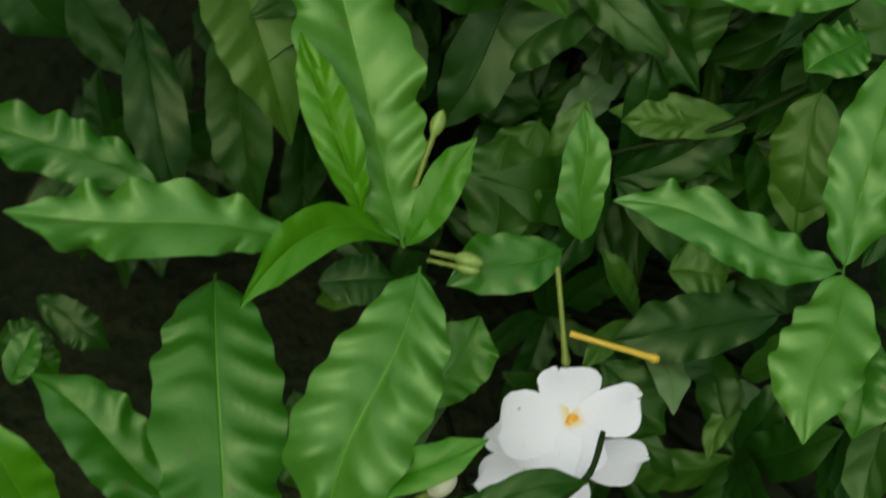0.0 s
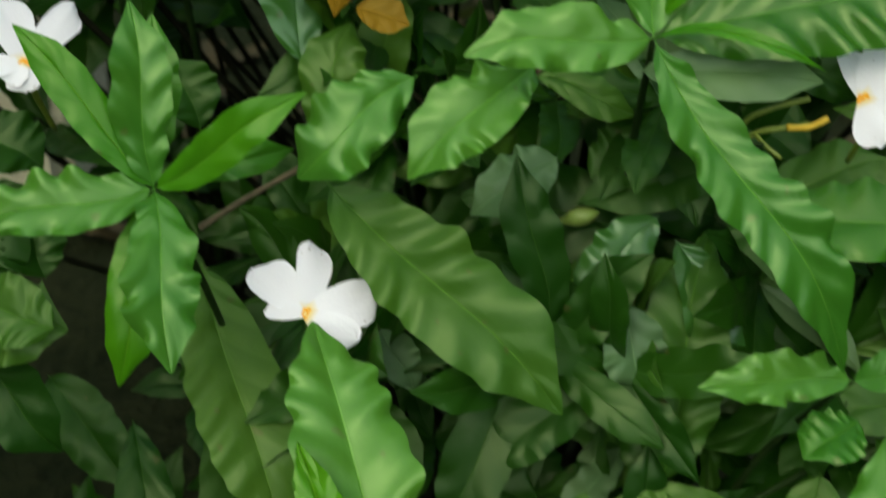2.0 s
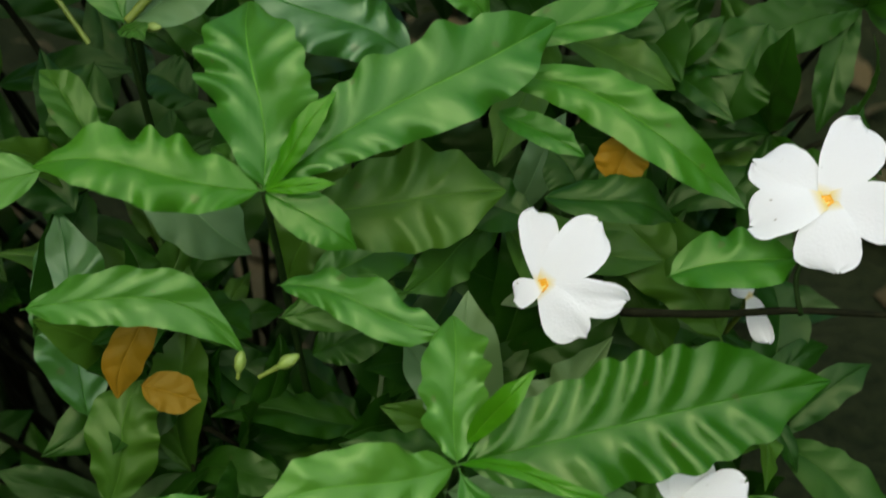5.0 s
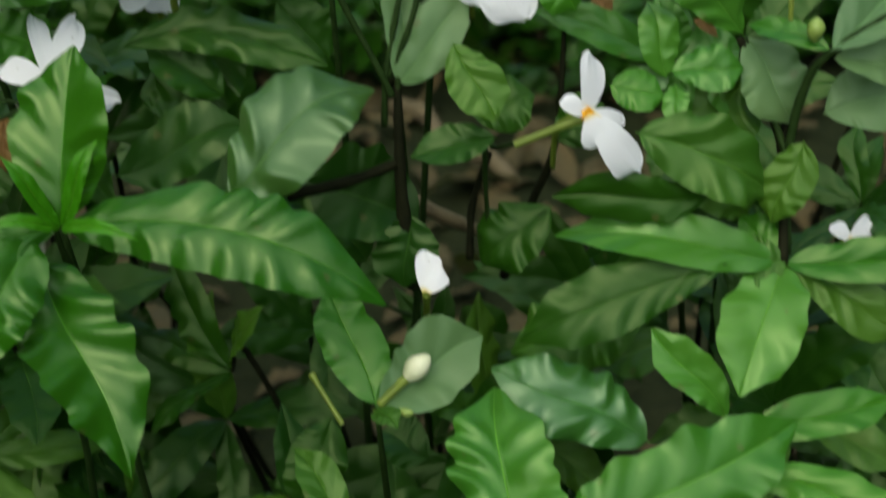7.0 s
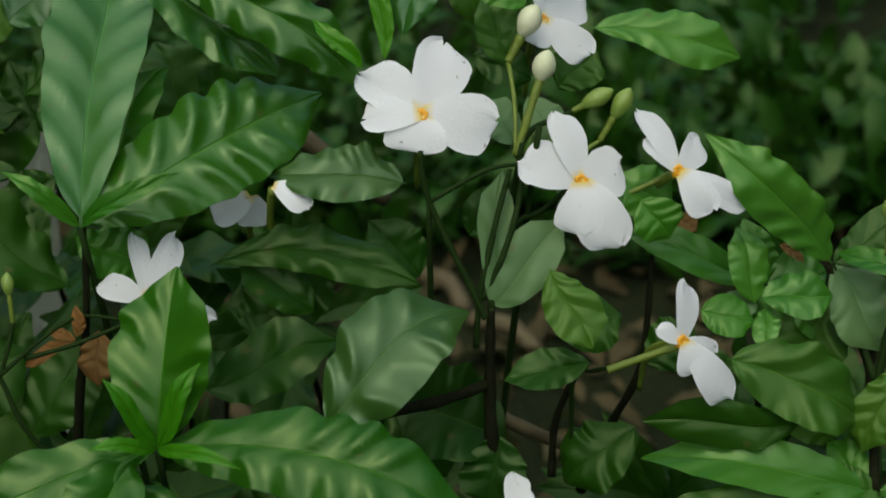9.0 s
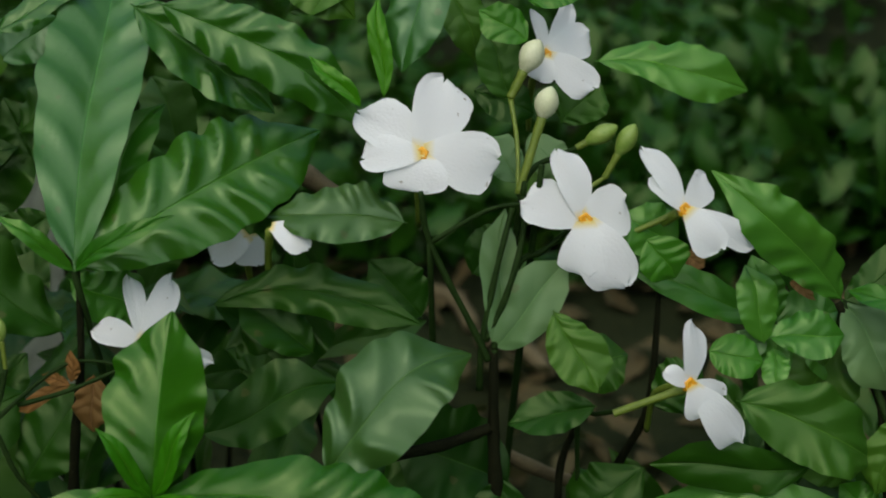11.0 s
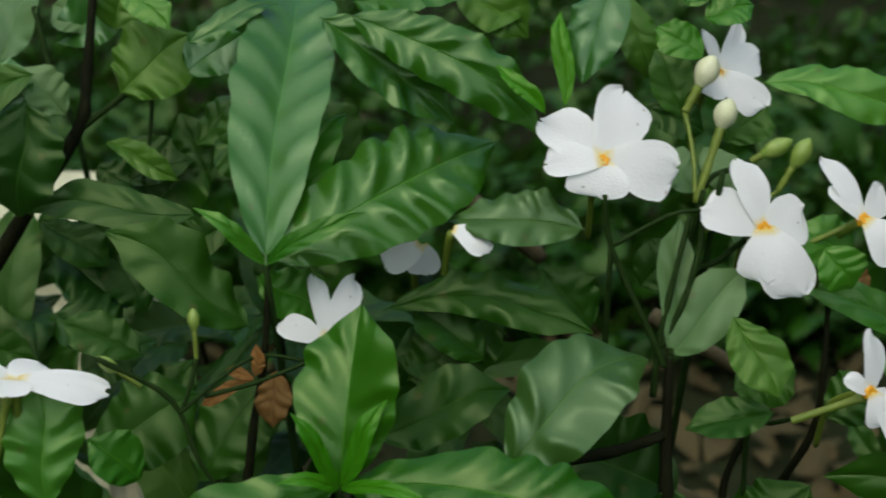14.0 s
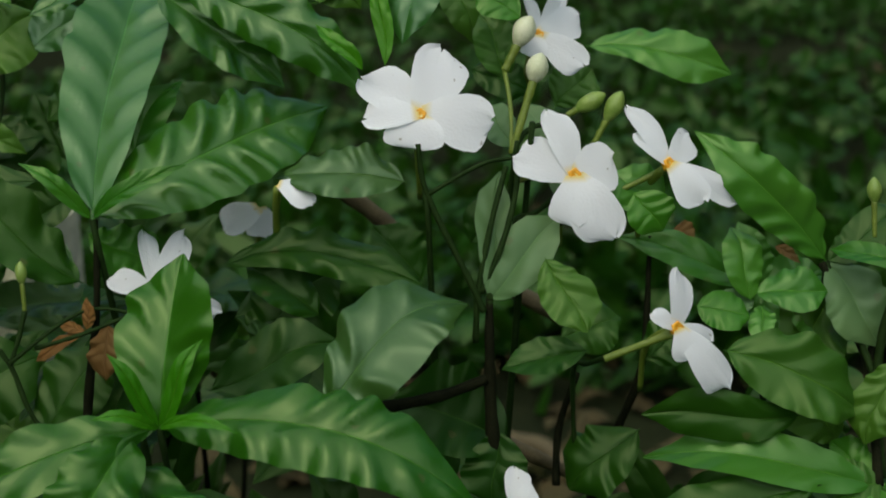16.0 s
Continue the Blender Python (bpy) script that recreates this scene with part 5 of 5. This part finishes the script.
flower(d, (0.059, 0.611, 0.682), (0.201, -0.803, 0.562), [((0.055, 0.620, 0.697), 0.0054), ((0.069, 0.625, 0.699), 0.0070), ((0.075, 0.619, 0.689), 0.0124), ((0.077, 0.607, 0.671), 0.0128), ((0.057, 0.604, 0.674), 0.0103)])

# shrub e: stems, then foliage, then blossom
shoot(e, (0.178, 0.531, 0.532))
shoot(e, (0.165, 0.572, 0.603))
shoot(e, (0.143, 0.578, 0.592))
twig(e, [(0.165, 0.572, 0.603), (0.174, 0.572, 0.586), (0.183, 0.571, 0.564), (0.192, 0.580, 0.522)], 0.0013)
twig(e, [(0.178, 0.531, 0.532), (0.179, 0.544, 0.551), (0.178, 0.555, 0.569), (0.171, 0.564, 0.587), (0.163, 0.571, 0.603)], 0.0019, 0.7, BARK)
twig(e, [(0.178, 0.555, 0.569), (0.187, 0.570, 0.582), (0.201, 0.586, 0.592), (0.228, 0.596, 0.600)], 0.0016, 0.6, BARK)
leaf(e, (0.178, 0.531, 0.532), (0.096, 0.542, 0.540), (-0.016, -0.690, 0.724), 0.020, "p", 0.12, 0.00, 0.07)
leaf(e, (0.178, 0.531, 0.532), (0.236, 0.521, 0.536), (-0.162, -0.615, 0.772), 0.016, "n", 0.04, 0.00, 0.07)
leaf(e, (0.178, 0.531, 0.532), (0.157, 0.491, 0.502), (-0.150, -0.537, 0.830), 0.028, "p", 0.08, 0.00, 0.14)
leaf(e, (0.178, 0.531, 0.532), (0.224, 0.517, 0.509), (0.105, -0.746, 0.658), 0.020, "g", 0.04, 0.00, 0.07)
leaf(e, (0.156, 0.524, 0.536), (0.081, 0.513, 0.515), (-0.125, -0.612, 0.781), 0.024, "d", 0.04, 0.00, 0.14)
leaf(e, (0.151, 0.537, 0.557), (0.094, 0.536, 0.557), (0.021, -0.950, 0.300), 0.018, "d", 0.04, 0.00, 0.07)
leaf(e, (0.178, 0.531, 0.532), (0.165, 0.549, 0.542), (-0.201, -0.607, 0.769), 0.013, "n", 0.04, 0.00, 0.07)
leaf(e, (0.131, 0.541, 0.505), (0.080, 0.535, 0.493), (-0.114, -0.603, 0.789), 0.034, "g", 0.04, 0.00, 0.14)
leaf(e, (0.173, 0.581, 0.594), (0.147, 0.559, 0.556), (-0.252, -0.756, 0.604), 0.028, "g", 0.04, 0.00, 0.14)
leaf(e, (0.146, 0.562, 0.521), (0.175, 0.577, 0.547), (-0.255, -0.694, 0.673), 0.029, "d", 0.04, 0.00, 0.14)
leaf(e, (0.165, 0.572, 0.603), (0.117, 0.564, 0.654), (0.336, -0.924, 0.183), 0.021, "p", 0.06, 0.00, 0.14)
leaf(e, (0.165, 0.572, 0.603), (0.183, 0.554, 0.577), (-0.098, -0.857, 0.505), 0.024, "e", 0.04, 0.00, 0.14)
leaf(e, (0.165, 0.572, 0.603), (0.196, 0.578, 0.623), (-0.243, -0.743, 0.623), 0.015, "d", 0.04, 0.00, 0.07)
leaf(e, (0.143, 0.578, 0.592), (0.089, 0.583, 0.611), (0.144, -0.802, 0.580), 0.015, "p", 0.04, 0.00, 0.07)
leaf(e, (0.143, 0.578, 0.592), (0.135, 0.585, 0.615), (-0.024, -0.965, 0.262), 0.014, "p", 0.04, 0.00, 0.07)
leaf(e, (0.143, 0.578, 0.592), (0.168, 0.580, 0.596), (-0.067, -0.730, 0.680), 0.019, "p", 0.04, 0.00, 0.07)
leaf(e, (0.143, 0.578, 0.592), (0.143, 0.563, 0.573), (-0.171, -0.753, 0.636), 0.011, "p", 0.04, 0.00, 0.07)
leaf(e, (0.123, 0.543, 0.579), (0.174, 0.538, 0.559), (0.165, -0.784, 0.599), 0.027, "g", 0.10, 0.00, 0.14)
leaf(e, (0.115, 0.557, 0.591), (0.135, 0.556, 0.587), (0.103, -0.761, 0.641), 0.016, "n", 0.04, 0.00, 0.07)
leaf(e, (0.176, 0.574, 0.572), (0.154, 0.578, 0.589), (0.167, -0.881, 0.442), 0.023, "p", 0.04, 0.00, 0.14)
leaf(e, (0.183, 0.543, 0.575), (0.173, 0.535, 0.546), (-0.377, -0.843, 0.383), 0.018, "g", 0.04, 0.00, 0.07)
leaf(e, (0.169, 0.553, 0.539), (0.148, 0.560, 0.564), (0.154, -0.913, 0.377), 0.026, "g", 0.04, 0.00, 0.14)
leaf(e, (0.179, 0.531, 0.534), (0.159, 0.530, 0.530), (-0.089, -0.649, 0.756), 0.019, "g", 0.04, 0.00, 0.07)
leaf(e, (0.136, 0.562, 0.591), (0.130, 0.572, 0.617), (0.081, -0.911, 0.404), 0.015, "p", 0.06, 0.00, 0.06)
leaf(e, (0.137, 0.561, 0.594), (0.163, 0.559, 0.597), (-0.133, -0.639, 0.758), 0.017, "p", 0.06, 0.03, 0.06)
leaf(e, (0.139, 0.561, 0.590), (0.138, 0.547, 0.580), (-0.027, -0.599, 0.800), 0.009, "p", 0.08, 0.00, 0.10)
leaf(e, (0.138, 0.565, 0.590), (0.119, 0.560, 0.587), (0.052, -0.624, 0.780), 0.012, "e", 0.06, 0.00, 0.06)
leaf(e, (0.189, 0.547, 0.607), (0.219, 0.566, 0.625), (-0.052, -0.657, 0.752), 0.022, "e", 0.06, 0.00, 0.05)
leaf(e, (0.191, 0.549, 0.603), (0.217, 0.552, 0.598), (0.221, -0.636, 0.740), 0.018, "e", 0.06, 0.00, 0.05)
leaf(e, (0.192, 0.554, 0.580), (0.220, 0.555, 0.589), (-0.207, -0.660, 0.723), 0.025, "e", 0.06, 0.00, 0.05)
leaf(e, (0.189, 0.547, 0.607), (0.165, 0.569, 0.609), (-0.326, -0.422, 0.846), 0.010, "n", 0.08, 0.00, 0.05)
leaf(e, (0.113, 0.604, 0.607), (0.121, 0.600, 0.604), (-0.051, -0.634, 0.772), 0.009, "k", 0.10, 0.00, 0.10)
leaf(e, (0.148, 0.582, 0.606), (0.157, 0.577, 0.601), (0.020, -0.674, 0.738), 0.005, "k", 0.10, 0.00, 0.10)
twig(e, [(0.180, 0.535, 0.533), (0.180, 0.549, 0.565), (0.183, 0.551, 0.592), (0.190, 0.549, 0.606), (0.211, 0.552, 0.619)], 0.0019, 0.7)
twig(e, [(0.180, 0.549, 0.565), (0.172, 0.562, 0.586), (0.165, 0.572, 0.603)], 0.0015, 0.7)
bud(e, (0.183, 0.549, 0.610), (0.184, 0.550, 0.618), 0.0062, "g")
bud(e, (0.169, 0.531, 0.624), (0.168, 0.534, 0.644), 0.0046, "g")
flower(e, (0.104, 0.532, 0.591), (0.480, -0.780, 0.400), [((0.106, 0.543, 0.609), 0.0113), ((0.095, 0.530, 0.597), 0.0062), ((0.117, 0.537, 0.584), 0.0098), ((0.123, 0.533, 0.569), 0.0129), ((0.108, 0.529, 0.580), 0.0101)])
flower(e, (0.218, 0.576, 0.515), (0.025, -0.806, 0.591), [((0.211, 0.580, 0.520), 0.0064), ((0.226, 0.581, 0.522), 0.0077), ((0.221, 0.573, 0.511), 0.0068)])


# ---- inner foliage: whorls deeper in the bushes ----
rng = np.random.default_rng(11)


def whorl(plant, place, outward, count, size, kinds):
    place, outward = Vector(place), Vector(outward).normalized()
    side = outward.orthogonal().normalized()
    other = outward.cross(side)
    turn = rng.uniform(0, 6.28)
    for k in range(count):
        w = turn + k * 2.4
        lift = rng.uniform(0.05, 0.75)
        way = (math.cos(w) * side + math.sin(w) * other) * math.cos(lift) + outward * math.sin(lift)
        size_k = size * rng.uniform(0.75, 1.15)
        tip = place + way * size_k
        face = outward * math.cos(lift) - (math.cos(w) * side + math.sin(w) * other) * math.sin(lift) + Vector((0, 0, 0.35))
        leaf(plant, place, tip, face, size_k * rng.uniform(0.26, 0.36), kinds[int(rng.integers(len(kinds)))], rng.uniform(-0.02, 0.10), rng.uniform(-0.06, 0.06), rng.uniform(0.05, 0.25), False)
    foot = plant.matrix_basis.translation
    bend = Vector((rng.uniform(-0.03, 0.03), 0.05, -0.06))
    verts, faces = tube([foot, foot.lerp(place, 0.45) + bend, place - outward * 0.02, place], 0.0026, 0.0010, 6)
    part("stem", mesh_of("stem", verts, faces, BARK), plant)


# the default kind is the leaf green darkened to stand for shade
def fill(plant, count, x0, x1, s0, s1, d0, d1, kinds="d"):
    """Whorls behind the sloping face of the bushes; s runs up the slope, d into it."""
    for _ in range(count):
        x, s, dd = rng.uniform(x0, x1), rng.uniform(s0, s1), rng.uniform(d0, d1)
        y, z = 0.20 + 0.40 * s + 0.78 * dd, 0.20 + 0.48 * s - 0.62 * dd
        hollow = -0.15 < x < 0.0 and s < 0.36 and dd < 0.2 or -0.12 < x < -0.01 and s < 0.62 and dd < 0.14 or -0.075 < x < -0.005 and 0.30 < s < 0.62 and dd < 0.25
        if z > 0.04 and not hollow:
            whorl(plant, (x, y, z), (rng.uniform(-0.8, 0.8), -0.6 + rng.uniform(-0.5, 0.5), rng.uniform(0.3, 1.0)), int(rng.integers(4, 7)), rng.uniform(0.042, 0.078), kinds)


# g's whorls sit mostly out of view, to cast shade on the hollow
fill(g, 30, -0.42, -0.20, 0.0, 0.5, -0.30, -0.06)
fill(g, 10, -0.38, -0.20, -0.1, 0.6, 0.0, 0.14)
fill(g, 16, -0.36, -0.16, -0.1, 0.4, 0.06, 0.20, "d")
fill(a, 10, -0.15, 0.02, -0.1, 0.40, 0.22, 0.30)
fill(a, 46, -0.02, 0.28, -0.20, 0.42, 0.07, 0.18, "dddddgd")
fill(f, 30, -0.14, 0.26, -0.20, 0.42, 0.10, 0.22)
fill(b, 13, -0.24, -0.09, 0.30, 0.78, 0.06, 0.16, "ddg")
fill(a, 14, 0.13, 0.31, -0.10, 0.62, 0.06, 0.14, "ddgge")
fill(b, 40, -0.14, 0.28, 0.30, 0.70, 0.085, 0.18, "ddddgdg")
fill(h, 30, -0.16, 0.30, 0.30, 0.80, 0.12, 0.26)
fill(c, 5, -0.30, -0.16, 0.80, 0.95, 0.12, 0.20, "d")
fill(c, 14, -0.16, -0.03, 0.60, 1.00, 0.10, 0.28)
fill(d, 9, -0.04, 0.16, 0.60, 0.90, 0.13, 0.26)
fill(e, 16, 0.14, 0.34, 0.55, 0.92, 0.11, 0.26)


# ---- ground litter, low growth and what lies behind ----
def scattered(name, label, category, count, material_kind, spot, size0, size1, flat, rows=6, cols=5, lift=0.0):
    """Many small leaves in one mesh. spot() gives each one's place on the ground."""
    shapes = [blade(rng, 1.0, rng.uniform(0.3, 0.5), rng.uniform(-0.1, 0.25), rng.uniform(-0.1, 0.1), 0.30, rows, cols, 0.6) for _ in range(40)]
    verts, faces, uvs = [], [], []
    for k in range(count):
        x, y, high = spot()
        pts, fs, uv = shapes[int(rng.integers(len(shapes)))]
        q = Euler((rng.normal() * flat + lift, rng.normal() * flat, rng.uniform(0, 6.28))).to_matrix()
        q = np.array(Matrix.Rotation(rng.uniform(0, 6.28), 3, "Z") @ q)
        pts = pts @ q.T * rng.uniform(size0, size1)
        pts = pts + (x, y, ground_height(x, y) - 0.018 - pts[:, 2].min() + high)
        verts.append(pts)
        faces.append(np.asarray(fs) + k * rows * cols)
        uvs.append(uv)
    verts, faces, uvs = np.concatenate(verts).tolist(), np.concatenate(faces).tolist(), np.concatenate(uvs)
    ob = new(name, mesh_of(name, verts, faces, LEAF[material_kind], uvs))
    return tagged(ob, label, category, kind="stuff")


def near_spot():
    if rng.random() < 0.35:
        return rng.uniform(-3.2, 3.4), rng.uniform(-4.0, 6.0), 0.0
    y = 0.80 + 2.4 * rng.random()
    return rng.uniform(-0.45, 0.55) * max(y, 1.4), y, 0.0


TUFTS = [(rng.uniform(-0.42, 0.47), 2.0 + 6.4 * rng.random() ** 1.7, rng.uniform(0.4, 1.0)) for _ in range(150)]
AROUND = [(rng.uniform(-3.3, 3.6), rng.uniform(-7.5, 8.5), rng.uniform(0.3, 0.9)) for _ in range(420)]
AROUND = [q for q in AROUND if abs(q[0]) > 0.75 and not -0.44 < q[0] / max(q[1], 0.01) < 0.49]


def far_spot():
    """A place in one of the tufts that grow over the shaded soil."""
    if rng.random() < 0.42:
        x, y, tall = AROUND[int(rng.integers(len(AROUND)))]
        return x + rng.normal() * 0.12, y + rng.normal() * 0.12, tall * 0.20 * rng.random()
    across, y, tall = TUFTS[int(rng.integers(len(TUFTS)))]
    y = y + rng.normal() * 0.035 * y
    return across * y + rng.normal() * 0.035 * y, y, tall * 0.20 * rng.random()


scattered("leaf_litter", "curled dry brown leaves lying on the soil", "leaf litter", 1200, "b", near_spot, 0.04, 0.10, 0.35, 9, 6)
# the weeds reuse the leaf green that carries shade in its colour
scattered("ground_cover", "low green weeds, their colour darkened for shade, over shaded soil", "ground cover", 15500, "d", far_spot, 0.05, 0.12, 0.6, 5, 4, 0.5)


def fallen_stick(p0, p1, radius, label):
    a0, b0 = Vector(p0), Vector(p1)
    mid = a0.lerp(b0, 0.5) + Vector((0.01, 0.015, 0.008))
    verts, faces = tube([a0, mid, b0], radius, radius * 0.8, 10)
    return tagged(new("fallen_stick", mesh_of("fallen_stick", verts, faces, STICK)), label, "stick")


def low_wall():
    """A pale plastered wall end behind the bushes, with softened edges."""
    bm = bmesh.new()
    bmesh.ops.create_cube(bm, size=1.0, matrix=Matrix.Translation((-0.800, 0.94, 0.25)) @ Matrix.Diagonal((1.1, 0.16, 0.56, 1)))
    bmesh.ops.bevel(bm, geom=list(bm.edges), offset=0.015, segments=3, affect="EDGES")
    me = bpy.data.meshes.new("wall_low")
    bm.to_mesh(me)
    bm.free()
    me.materials.append(PALE)
    return tagged(new("wall_low", me), "pale cream plastered low wall behind the shrubs", "wall", kind="structure")


low_wall()
fallen_stick((-0.380, 3.433, 0.000), (-0.106, 2.724, 0.000), 0.022, "pale brown dry stick lying on the soil")
fallen_stick((0.098, 2.380, 0.000), (0.242, 2.138, 0.000), 0.014, "pale brown dry stick lying on the soil")
fallen_stick((0.001, 1.884, 0.000), (0.065, 1.765, 0.000), 0.014, "pale brown dry stick lying on the soil")
fallen_stick((0.074, 1.734, 0.000), (0.159, 1.631, 0.000), 0.013, "pale brown dry stick lying on the soil")
